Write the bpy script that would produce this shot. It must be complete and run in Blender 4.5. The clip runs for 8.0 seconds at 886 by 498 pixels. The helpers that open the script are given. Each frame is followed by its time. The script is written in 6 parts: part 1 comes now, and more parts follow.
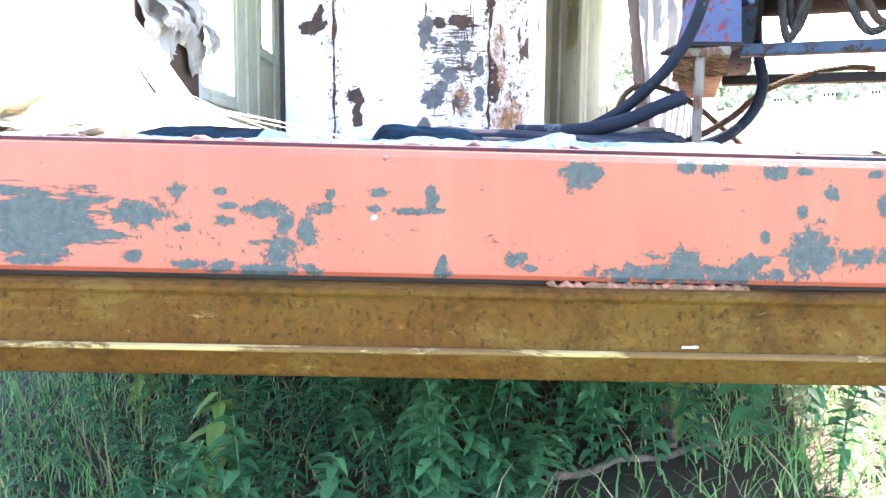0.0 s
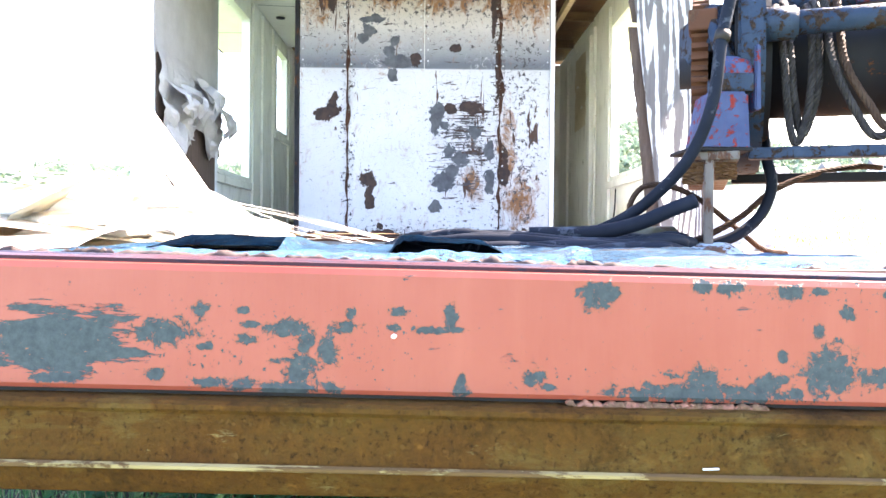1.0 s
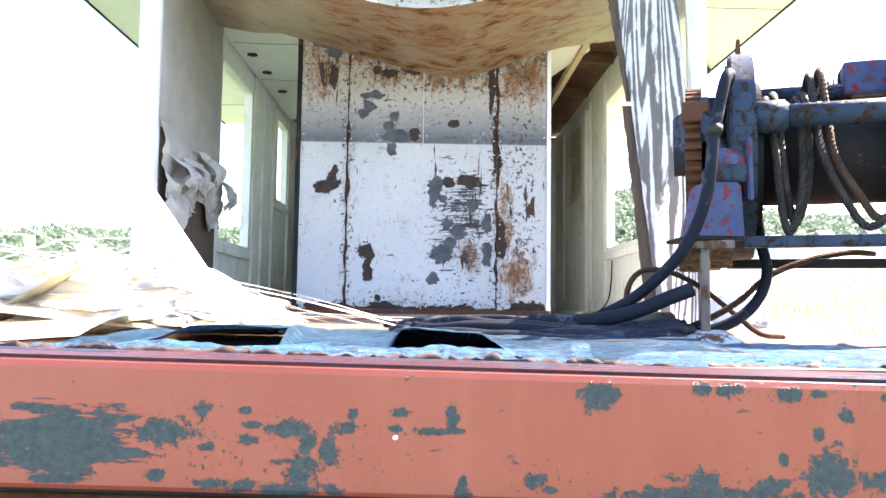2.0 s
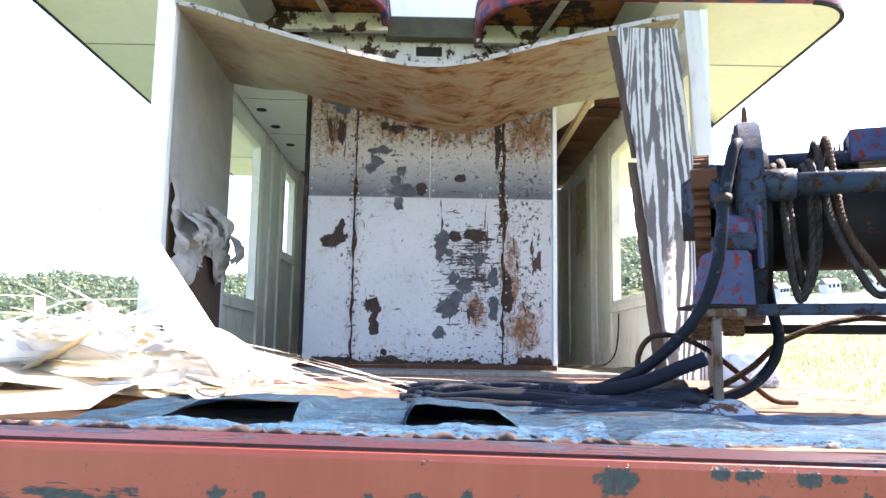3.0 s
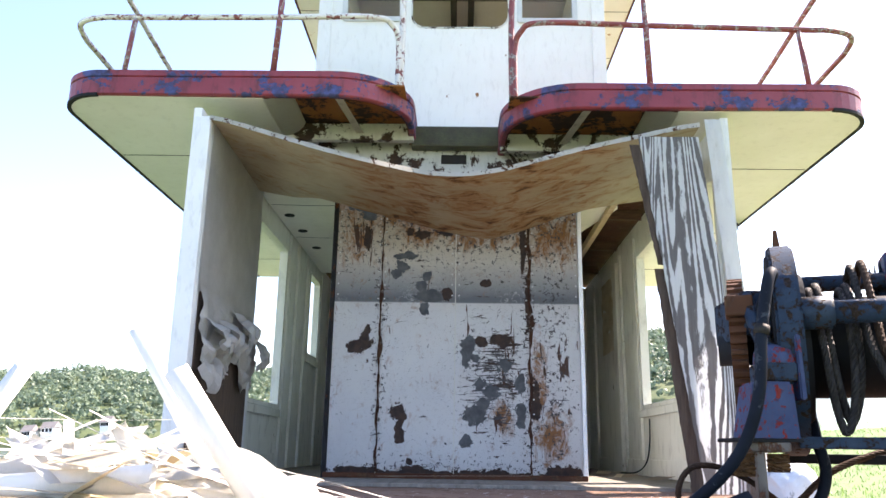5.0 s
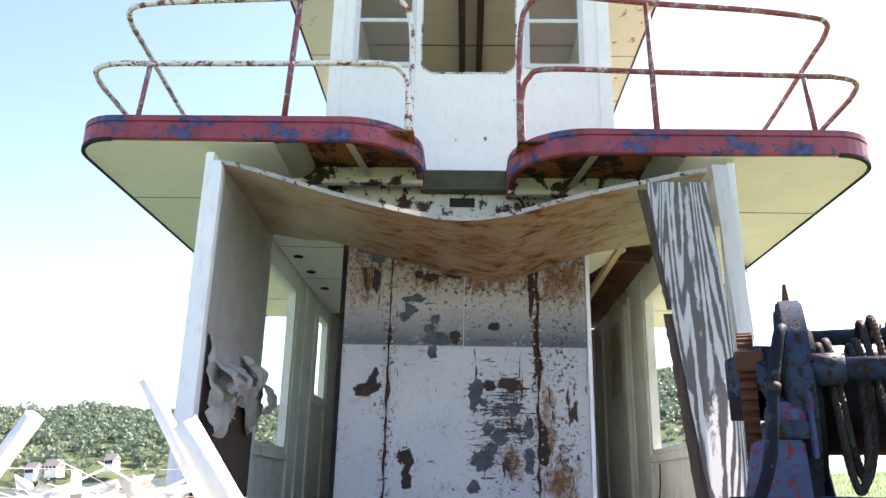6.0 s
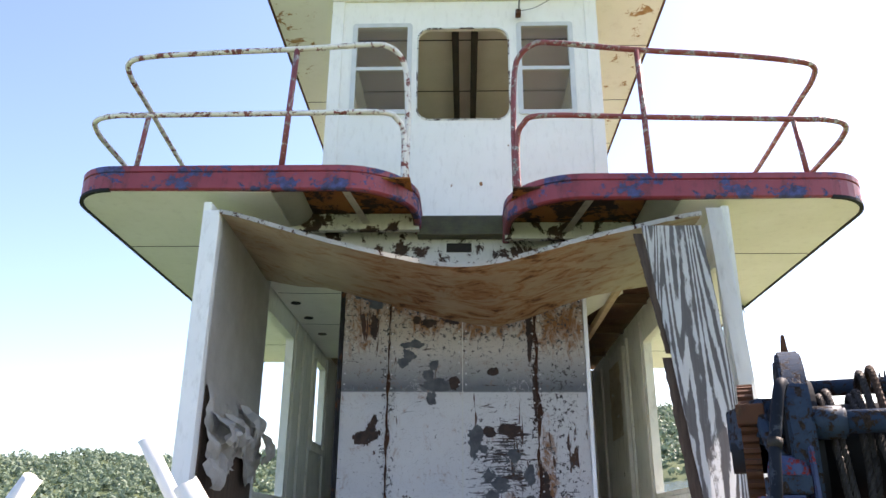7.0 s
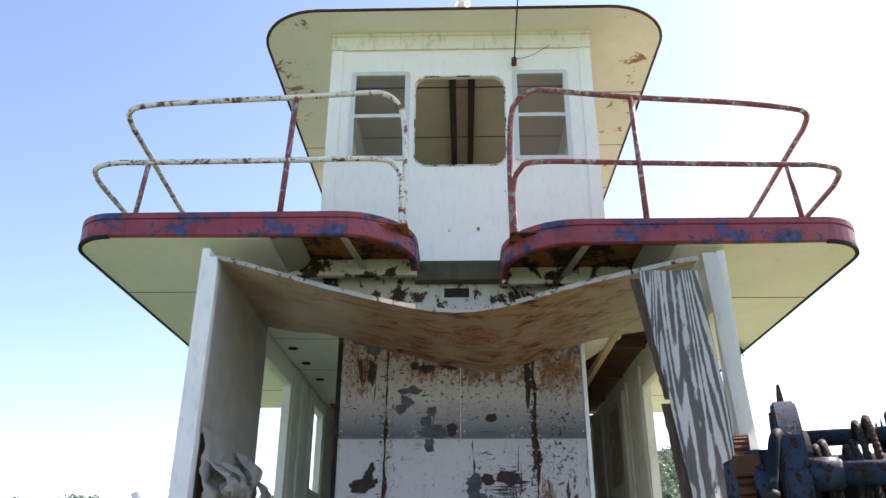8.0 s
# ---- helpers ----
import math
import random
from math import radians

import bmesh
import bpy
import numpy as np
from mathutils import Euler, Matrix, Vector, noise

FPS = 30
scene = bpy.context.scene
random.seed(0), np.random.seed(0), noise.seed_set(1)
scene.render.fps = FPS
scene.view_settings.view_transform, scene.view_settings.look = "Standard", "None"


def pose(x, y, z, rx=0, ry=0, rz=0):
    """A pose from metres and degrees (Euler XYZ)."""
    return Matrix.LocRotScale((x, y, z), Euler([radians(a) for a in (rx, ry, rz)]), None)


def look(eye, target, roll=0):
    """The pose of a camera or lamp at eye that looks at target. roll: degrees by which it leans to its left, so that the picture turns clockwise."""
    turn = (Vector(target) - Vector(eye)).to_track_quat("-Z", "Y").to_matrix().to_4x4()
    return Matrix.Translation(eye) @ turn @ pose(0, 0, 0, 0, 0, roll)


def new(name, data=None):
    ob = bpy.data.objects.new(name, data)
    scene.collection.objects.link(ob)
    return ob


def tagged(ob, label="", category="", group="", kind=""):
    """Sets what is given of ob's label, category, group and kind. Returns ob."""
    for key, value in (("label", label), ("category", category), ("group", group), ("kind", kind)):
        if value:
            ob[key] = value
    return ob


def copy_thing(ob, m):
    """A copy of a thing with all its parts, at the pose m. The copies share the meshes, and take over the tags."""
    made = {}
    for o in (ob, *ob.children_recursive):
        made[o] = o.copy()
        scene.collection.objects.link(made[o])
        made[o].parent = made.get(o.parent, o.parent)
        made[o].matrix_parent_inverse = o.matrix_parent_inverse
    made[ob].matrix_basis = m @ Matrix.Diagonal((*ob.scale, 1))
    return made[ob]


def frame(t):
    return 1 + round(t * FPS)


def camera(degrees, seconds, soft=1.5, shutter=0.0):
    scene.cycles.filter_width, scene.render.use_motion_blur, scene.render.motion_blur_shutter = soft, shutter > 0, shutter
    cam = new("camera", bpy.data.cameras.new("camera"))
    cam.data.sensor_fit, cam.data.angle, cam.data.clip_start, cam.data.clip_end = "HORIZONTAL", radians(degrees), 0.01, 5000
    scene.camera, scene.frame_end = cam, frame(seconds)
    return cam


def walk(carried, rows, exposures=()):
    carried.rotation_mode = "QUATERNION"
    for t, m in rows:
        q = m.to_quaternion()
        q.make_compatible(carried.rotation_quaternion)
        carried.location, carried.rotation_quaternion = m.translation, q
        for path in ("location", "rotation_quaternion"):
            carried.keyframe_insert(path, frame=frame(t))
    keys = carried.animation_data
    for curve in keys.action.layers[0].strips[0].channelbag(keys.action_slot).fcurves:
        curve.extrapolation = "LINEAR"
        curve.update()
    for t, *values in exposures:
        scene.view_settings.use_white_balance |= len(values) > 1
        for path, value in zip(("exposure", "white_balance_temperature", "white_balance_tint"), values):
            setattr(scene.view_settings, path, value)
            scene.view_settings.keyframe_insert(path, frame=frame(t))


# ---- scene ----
cam = camera(59.9, 8.0)
PATH = [
    (0, (0.008, 0.019, -0.024), (0.057, 2.008, -0.236), 0.4),
    (0.5, (0.004, 0.017, 0.009), (0.049, 2.013, -0.107), 0.4),
    (1, (-0.006, 0.008, 0.036), (0.019, 2.007, 0.013), 0.5),
    (1.5, (-0.01, -0.002, 0.061), (0.021, 1.997, 0.132), 0.9),
    (2, (-0.014, -0.01, 0.082), (0.018, 1.984, 0.229), 0.8),
    (3.5, (-0.036, -0.027, 0.149), (-0.027, 1.946, 0.478), 0.9),
    (4, (-0.04, -0.037, 0.17), (-0.046, 1.924, 0.562), 0.7),
    (4.5, (-0.047, -0.029, 0.191), (-0.074, 1.919, 0.645), 0.7),
    (6, (-0.059, -0.055, 0.246), (-0.123, 1.852, 0.845), 1.3),
    (6.5, (-0.059, -0.073, 0.265), (-0.117, 1.817, 0.914), 0.7),
    (7, (-0.066, -0.083, 0.283), (-0.121, 1.791, 0.979), 0.4),
    (7.5, (-0.066, -0.102, 0.301), (-0.118, 1.754, 1.043), 0.1),
    (8, (-0.054, -0.103, 0.298), (-0.106, 1.73, 1.096), 0.2),
]
# the stranded boat lies a little bow-up and heels: all of it is built level and then laid over by HEEL
HEEL = Matrix.Translation((0, 0, 0.98)) @ Vector((-0.087, -0.048, 1)).rotation_difference(Vector((0, 0, 1))).to_matrix().to_4x4()
EXPOSURES = [(t, stops, 7200, 22) for t, stops in ((0.0, 4.02), (0.5, 3.8), (1.0, 3.47), (1.5, 3.2), (2.0, 2.92), (3.5, 2.25), (4.5, 2.04), (6.5, 1.62), (8.0, 1.28))]
walk(cam, [(t, HEEL @ look(eye, target, roll)) for t, eye, target, roll in PATH], EXPOSURES)

# ---- light ----
SUN_TURN, SUN_HEIGHT = 62.0, 41.0      # degrees clockwise from straight ahead, and above the horizon
world = bpy.data.worlds.new("world")
scene.world = world
world.use_nodes = True
sky = world.node_tree.nodes.new("ShaderNodeTexSky")
sky.sky_type, sky.sun_disc = "NISHITA", False
sky.sun_elevation, sky.sun_rotation = radians(SUN_HEIGHT), radians(SUN_TURN)
sky.dust_density, sky.air_density, sky.ozone_density = 0.7, 1.0, 3.3
back = world.node_tree.nodes["Background"]
back.inputs["Strength"].default_value = 0.142
world.node_tree.links.new(sky.outputs[0], back.inputs["Color"])
sun = new("sun", bpy.data.lights.new("sun", "SUN"))
sun.data.energy, sun.data.angle, sun.data.color = 5.0, radians(0.5), (1.0, 0.95, 0.87)
sun.matrix_world = look((0, 0, 0), (-math.sin(radians(SUN_TURN)) * math.cos(radians(SUN_HEIGHT)), -math.cos(radians(SUN_TURN)) * math.cos(radians(SUN_HEIGHT)), -math.sin(radians(SUN_HEIGHT))))
sun.location = (8, 4, 9)


# ---- materials ----
class Nodes:
    """Small helper to write node trees."""

    def __init__(self, name):
        self.mat = bpy.data.materials.new(name)
        self.mat.use_nodes = True
        self.tree = self.mat.node_tree
        self.bsdf = self.tree.nodes["Principled BSDF"]
        self.coord = self.tree.nodes.new("ShaderNodeTexCoord").outputs["Object"]

    def put(self, value, socket):
        if isinstance(value, bpy.types.NodeSocket):
            self.tree.links.new(value, socket)
        elif isinstance(value, (tuple, list)) and len(value) == 3 and socket.type == "RGBA":
            socket.default_value = (*value, 1)
        else:
            socket.default_value = value

    def math(self, op, a, b=0.0, clamp=False):
        n = self.tree.nodes.new("ShaderNodeMath")
        n.operation, n.use_clamp = op, clamp
        self.put(a, n.inputs[0]), self.put(b, n.inputs[1])
        return n.outputs[0]

    def scaled(self, factors, shift=(0, 0, 0)):
        n = self.tree.nodes.new("ShaderNodeMapping")
        n.inputs["Scale"].default_value, n.inputs["Location"].default_value = factors, shift
        self.put(self.coord, n.inputs["Vector"])
        return n.outputs[0]

    def noise(self, scale, detail=6, rough=0.6, vector=None, distort=0.0):
        n = self.tree.nodes.new("ShaderNodeTexNoise")
        n.inputs["Scale"].default_value, n.inputs["Detail"].default_value = scale, detail
        n.inputs["Roughness"].default_value, n.inputs["Distortion"].default_value = rough, distort
        self.put(vector or self.coord, n.inputs["Vector"])
        return n.outputs["Fac"]

    def ramp(self, fac, lo, hi):
        n = self.tree.nodes.new("ShaderNodeMapRange")
        n.inputs["From Min"].default_value, n.inputs["From Max"].default_value = lo, hi
        self.put(fac, n.inputs["Value"])
        return n.outputs[0]

    def mix(self, fac, a, b):
        n = self.tree.nodes.new("ShaderNodeMix")
        n.data_type = "RGBA"
        self.put(fac, n.inputs["Factor"]), self.put(a, n.inputs[6]), self.put(b, n.inputs[7])
        return n.outputs[2]

    def near(self, spots):
        """1 at the middle of each spot (x, z, half width, half height), falling to 0 one size away."""
        total = None
        flat = self.scaled((1, 0, 1))
        for x, z, w, h in spots:
            n = self.tree.nodes.new("ShaderNodeVectorMath")
            n.operation = "MULTIPLY_ADD"
            self.put(flat, n.inputs[0])
            n.inputs[1].default_value, n.inputs[2].default_value = (1 / w, 0, 1 / h), (-x / w, 0, -z / h)
            d = self.tree.nodes.new("ShaderNodeVectorMath")
            d.operation = "LENGTH"
            self.put(n.outputs[0], d.inputs[0])
            v = self.math("SUBTRACT", 1.4, d.outputs["Value"], clamp=True)
            total = v if total is None else self.math("MAXIMUM", total, v)
        return total

    def finish(self, colour, rough, metal=0.0, relief=None, depth=0.002, strength=0.6):
        self.put(colour, self.bsdf.inputs["Base Color"])
        self.put(rough, self.bsdf.inputs["Roughness"])
        self.put(metal, self.bsdf.inputs["Metallic"])
        if relief is not None:
            b = self.tree.nodes.new("ShaderNodeBump")
            b.inputs["Distance"].default_value, b.inputs["Strength"].default_value = depth, strength
            self.put(relief, b.inputs["Height"])
            self.put(b.outputs[0], self.bsdf.inputs["Normal"])
        return self.mat


def worn(name, paint, paint2, under, under2, amount=0.38, scale=6.0, rough=0.55, spots=(), gain=0.35, run=1.0, depth=0.002, grime=0.25, fine=60.0, squash=(1, 1, 1)):
    """Paint with two tones, flaked down to what lies under it: in random flecks (amount) and at given spots."""
    n = Nodes(name)
    big = n.noise(scale * 0.35, 4, 0.6, n.scaled((1, 1, run)))
    flecks = n.noise(scale, 10, 0.74, n.scaled(squash), 0.3)
    grain = n.noise(fine, 4, 0.7)
    field = flecks
    if spots:
        field = n.math("ADD", flecks, n.math("MULTIPLY", n.near(spots), gain))
    bare = n.ramp(field, 1 - amount - 0.012, 1 - amount + 0.012)
    coat = n.mix(n.ramp(big, 0.35, 0.7), paint, paint2)
    coat = n.mix(n.math("MULTIPLY", n.ramp(n.noise(scale * 2.3, 8, 0.7, n.scaled((1, 1, 0.35))), 0.52, 0.8), grime), coat, tuple(0.45 * c for c in under2))
    base = n.mix(n.ramp(n.noise(scale * 3, 6, 0.7), 0.3, 0.7), under, under2)
    high = n.math("ADD", n.math("MULTIPLY", bare, -1.0), n.math("MULTIPLY", grain, 0.35))
    return n.finish(n.mix(bare, coat, base), n.mix(bare, (rough, rough, rough), (0.85, 0.85, 0.85)), 0.0, high, depth)


def plain(name, a, b, scale=8.0, rough=0.6, metal=0.0, depth=0.001, squash=(1, 1, 1), fine=90.0):
    """One substance in two tones, with grain."""
    n = Nodes(name)
    tone = n.noise(scale, 7, 0.65, n.scaled(squash))
    grain = n.noise(fine, 4, 0.7, n.scaled(squash))
    colour = n.mix(n.ramp(n.math("ADD", n.math("MULTIPLY", tone, 0.7), n.math("MULTIPLY", grain, 0.3)), 0.34, 0.66), a, b)
    return n.finish(colour, rough, metal, n.math("ADD", tone, n.math("MULTIPLY", grain, 0.5)), depth)


RUST, RUST_DARK, RUST_PALE = (0.16, 0.06, 0.022), (0.045, 0.022, 0.014), (0.32, 0.15, 0.06)
PRIMER, PRIMER2 = (0.02, 0.03, 0.035), (0.04, 0.05, 0.052)
FACE_SPOTS = [(-0.351, -0.084, 0.03, 0.013), (-0.304, -0.055, 0.009, 0.01), (-0.244, -0.092, 0.011, 0.006), (-0.241, -0.074, 0.009, 0.004), (-0.194, -0.079, 0.023, 0.009), (-0.169, -0.097, 0.009, 0.013),
              (-0.122, -0.077, 0.013, 0.007), (-0.139, -0.109, 0.012, 0.017), (-0.177, -0.133, 0.016, 0.016), (-0.191, -0.157, 0.038, 0.008), (-0.249, -0.151, 0.016, 0.008), (-0.292, -0.148, 0.02, 0.005)]
FACE_SPOTS += [(-0.363, -0.139, 0.01, 0.007), (-0.134, -0.157, 0.012, 0.007), (-0.177, -0.121, 0.026, 0.004), (-0.047, -0.056, 0.01, 0.005), (0.017, -0.065, 0.007, 0.013), (0.005, -0.08, 0.026, 0.004),
               (-0.055, -0.077, 0.008, 0.004), (0.031, -0.157, 0.01, 0.008), (0.031, -0.148, 0.005, 0.009), (0.125, -0.141, 0.01, 0.01), (0.143, -0.153, 0.009, 0.004), (0.2, -0.033, 0.014, 0.014), (0.217, -0.033, 0.014, 0.014)]
FACE_SPOTS += [(0.345, -0.022, 0.01, 0.008), (0.38, -0.024, 0.018, 0.006), (0.457, -0.029, 0.016, 0.007), (0.496, -0.027, 0.008, 0.004), (0.587, -0.03, 0.011, 0.004), (0.532, -0.053, 0.007, 0.008),
               (0.497, -0.078, 0.006, 0.007), (0.521, -0.089, 0.005, 0.004), (0.448, -0.113, 0.005, 0.007), (0.364, -0.159, 0.108, 0.01), (0.341, -0.137, 0.016, 0.013), (0.434, -0.146, 0.018, 0.01)]
FACE_SPOTS += [(0.304, -0.138, 0.009, 0.004), (0.264, -0.163, 0.013, 0.007), (0.51, -0.13, 0.028, 0.024), (0.577, -0.137, 0.031, 0.01), (0.602, -0.069, 0.006, 0.013), (-0.488, -0.144, 0.032, 0.005),
               (-0.111, -0.059, 0.006, 0.006), (-0.251, -0.056, 0.006, 0.004), (-0.298, -0.103, 0.009, 0.004)]


def hull_paint():
    """Sun-faded orange over dark primer: crisp chips, a broad scraped patch, rust bleeding from the chips, streaks of weathering."""
    n = Nodes("faded_orange_paint")
    flecks = n.noise(60.0, 10, 0.8, None, 0.3)
    chips_at = n.math("ADD", flecks, n.math("MULTIPLY", n.near([(x, z, 1.6 * w, 1.6 * h) for x, z, w, h in FACE_SPOTS]), 0.26))
    bare = n.ramp(chips_at, 0.665, 0.675)
    streaky = n.noise(34.0, 9, 0.72, n.scaled((0.4, 1, 1.9)), 0.4)
    scrape = n.ramp(n.math("ADD", streaky, n.math("MULTIPLY", n.near([(-0.5, -0.095, 0.115, 0.05), (-0.62, -0.1, 0.12, 0.055), (-0.43, -0.1, 0.05, 0.03)]), 0.29)), 0.645, 0.665)
    crumbs = n.ramp(n.math("ADD", n.noise(150.0, 5, 0.65), n.math("MULTIPLY", n.near([(-0.25, -0.1, 0.25, 0.07), (0.4, -0.15, 0.25, 0.04), (0.5, -0.03, 0.3, 0.03), (0.13, -0.14, 0.05, 0.03)]), 0.07)), 0.69, 0.70)
    bare = n.math("MAXIMUM", bare, n.math("MAXIMUM", scrape, crumbs))
    broad = n.noise(3.5, 5, 0.6)
    coat = n.mix(n.ramp(broad, 0.35, 0.68), (0.275, 0.048, 0.025), (0.315, 0.069, 0.042))
    coat = n.mix(n.math("MULTIPLY", n.ramp(n.noise(14.0, 6, 0.7, n.scaled((1.6, 1, 0.18))), 0.45, 0.75), 0.3), coat, (0.38, 0.10, 0.06))
    halo = n.ramp(chips_at, 0.60, 0.665)
    coat = n.mix(n.math("MULTIPLY", halo, 0.35), coat, (0.26, 0.075, 0.02))
    coat = n.mix(n.math("MULTIPLY", n.ramp(n.noise(70.0, 8, 0.8), 0.6, 0.75), 0.3), coat, (0.16, 0.035, 0.02))
    base = n.mix(n.ramp(n.noise(90.0, 6, 0.7), 0.35, 0.7), PRIMER, (0.05, 0.062, 0.066))
    base = n.mix(n.ramp(n.noise(160.0, 4, 0.7, n.scaled((0.5, 1, 1))), 0.66, 0.7), base, (0.28, 0.09, 0.045))
    high = n.math("ADD", n.math("MULTIPLY", bare, -1.0), n.math("MULTIPLY", n.noise(140.0, 4, 0.7), 0.3))
    return n.finish(n.mix(bare, coat, base), n.mix(bare, (0.48, 0.48, 0.48), (0.75, 0.75, 0.75)), 0.0, high, 0.0012)


orange = hull_paint()


def rusted():
    """Rolled steel rusted all over: broad brown and olive stains, orange speckle, pale scuffs."""
    n = Nodes("rail_rust")
    broad = n.ramp(n.noise(4.0, 6, 0.65, n.scaled((0.6, 1, 1.4))), 0.35, 0.65)
    speck = n.ramp(n.noise(55.0, 8, 0.8), 0.42, 0.62)
    pit = n.ramp(n.noise(130.0, 6, 0.75), 0.56, 0.68)
    colour = n.mix(broad, (0.11, 0.062, 0.014), (0.085, 0.032, 0.008))
    colour = n.mix(n.math("MULTIPLY", speck, 0.7), colour, (0.15, 0.062, 0.012))
    ochre = n.noise(11.0, 9, 0.74, n.scaled((0.5, 1, 1), (2, 0, 5)), 0.6)
    colour = n.mix(n.math("MULTIPLY", n.ramp(ochre, 0.54, 0.66), 0.5), colour, (0.18, 0.115, 0.032))
    colour = n.mix(n.math("MULTIPLY", n.ramp(n.noise(7.0, 9, 0.75), 0.52, 0.66), 0.85), colour, (0.032, 0.016, 0.005))
    colour = n.mix(n.math("MULTIPLY", n.ramp(n.noise(5.0, 10, 0.8, n.scaled((1, 1, 2.5), (7, 0, 3)), 0.6), 0.60, 0.66), 0.8), colour, (0.27, 0.215, 0.09))
    colour = n.mix(n.math("MULTIPLY", n.ramp(n.noise(38.0, 7, 0.8, n.scaled((0.6, 1, 1))), 0.62, 0.70), 0.8), colour, (0.24, 0.105, 0.022))
    colour = n.mix(n.math("MULTIPLY", pit, 0.8), colour, (0.028, 0.014, 0.006))
    return n.finish(colour, 0.85, 0.0, n.math("ADD", speck, n.math("MULTIPLY", pit, -1.5)), 0.003, 0.8)



rail_rust = rusted()
lip = worn("purple_edge_paint", (0.06, 0.017, 0.02), (0.042, 0.022, 0.032), (0.012, 0.016, 0.03), (0.035, 0.04, 0.062), 0.47, 11.0, 0.5, squash=(0.35, 1.3, 1))


def deck_paint():
    """Thick old deck paint: several blues, chalky flaked islands, rust and dirt in the cracks, a crusty relief."""
    n = Nodes("flaking_deck_blue")
    tone = n.noise(9.0, 8, 0.7, None, 0.5)
    flake = n.noise(26.0, 10, 0.76, n.scaled((0.7, 1, 1)), 0.6)
    crack = n.noise(20.0, 8, 0.7, n.scaled((0.45, 1.4, 1), (3, 1, 0)), 1.5)
    colour = n.mix(n.ramp(tone, 0.38, 0.62), (0.026, 0.092, 0.17), (0.05, 0.14, 0.225))
    colour = n.mix(n.ramp(flake, 0.58, 0.60), colour, (0.17, 0.215, 0.25))
    colour = n.mix(n.math("MULTIPLY", n.ramp(flake, 0.44, 0.40), 0.8), colour, (0.02, 0.045, 0.08))
    colour = n.mix(n.ramp(n.math("ABSOLUTE", n.math("SUBTRACT", crack, 0.5)), 0.022, 0.008), colour, (0.03, 0.017, 0.012))
    dirt = n.ramp(n.noise(5.5, 9, 0.75, n.scaled((0.5, 1.5, 1), (8, 0, 0))), 0.56, 0.62)
    colour = n.mix(n.math("MULTIPLY", dirt, 0.85), colour, n.mix(n.noise(40.0), (0.035, 0.02, 0.014), (0.10, 0.06, 0.04)))
    return n.finish(colour, 0.75, 0.0, n.math("ADD", flake, n.math("MULTIPLY", crack, 0.6)), 0.012, 0.9)


deck_blue = deck_paint()
deck_rust = worn("rusty_deck_plate", (0.18, 0.11, 0.078), (0.235, 0.155, 0.115), (0.12, 0.055, 0.03), (0.2, 0.12, 0.08), 0.44, 5.0, 0.85, depth=0.003)
TRUNK_BROWN = [(-0.79, 0.91, 0.06, 0.055), (-0.72, 0.95, 0.055, 0.06), (-0.705, 1.02, 0.025, 0.05), (-0.472, 0.46, 0.062, 0.06), (-0.46, 0.375, 0.03, 0.04), (-0.46, 0.306, 0.04, 0.058), (-0.381, 0.136, 0.025, 0.03), (-0.14, 1.30, 0.05, 0.05),
               (-0.325, 1.743, 0.06, 0.035), (-0.42, 1.77, 0.03, 0.03), (-0.159, 1.762, 0.054, 0.035), (-0.73, 1.72, 0.03, 0.1), (0.25, 0.971, 0.085, 0.05), (0.1, 0.96, 0.05, 0.04), (0.481, 0.491, 0.035, 0.09), (0.141, 1.382, 0.04, 0.03)]
TRUNK_BROWN += [(-0.128, 0.045, 0.9, 0.03), (-0.749, 0.065, 0.2, 0.03), (-0.35, 0.06, 0.12, 0.05), (0.2, 0.05, 0.2, 0.04), (0.664, 0.074, 0.14, 0.045), (0.41, 1.75, 0.025, 0.3), (0.44, 1.2, 0.02, 0.25), (0.49, 0.55, 0.03, 0.15)]
TRUNK_GREY = [(-0.258, 1.286, 0.12, 0.05), (-0.30, 1.19, 0.04, 0.06), (-0.428, 1.58, 0.09, 0.03), (-0.47, 1.50, 0.05, 0.05), (-0.29, 1.432, 0.041, 0.038), (-0.33, 1.36, 0.04, 0.04), (-0.508, 1.451, 0.041, 0.042), (-0.72, 1.90, 0.06, 0.05), (-0.80, 1.95, 0.08, 0.03),
              (0.02, 0.95, 0.06, 0.05), (0.0, 0.86, 0.04, 0.08), (0.06, 0.84, 0.04, 0.03), (0.27, 0.795, 0.06, 0.05), (0.18, 0.604, 0.06, 0.05), (0.12, 0.52, 0.05, 0.05), (0.06, 0.45, 0.09, 0.07), (0.002, 0.269, 0.045, 0.045), (0.38, 0.665, 0.04, 0.065), (0.385, 0.45, 0.04, 0.09), (0.1, 0.66, 0.04, 0.05)]
TRUNK_STAIN = [(0.612, 0.30, 0.13, 0.22), (-0.816, 1.726, 0.1, 0.18), (-0.339, 1.80, 0.22, 0.14), (0.62, 1.72, 0.2, 0.2), (0.28, 0.43, 0.1, 0.12), (0.141, 1.72, 0.25, 0.1), (0.5, 0.7, 0.07, 0.3), (-0.1, 1.95, 1.0, 0.25)]


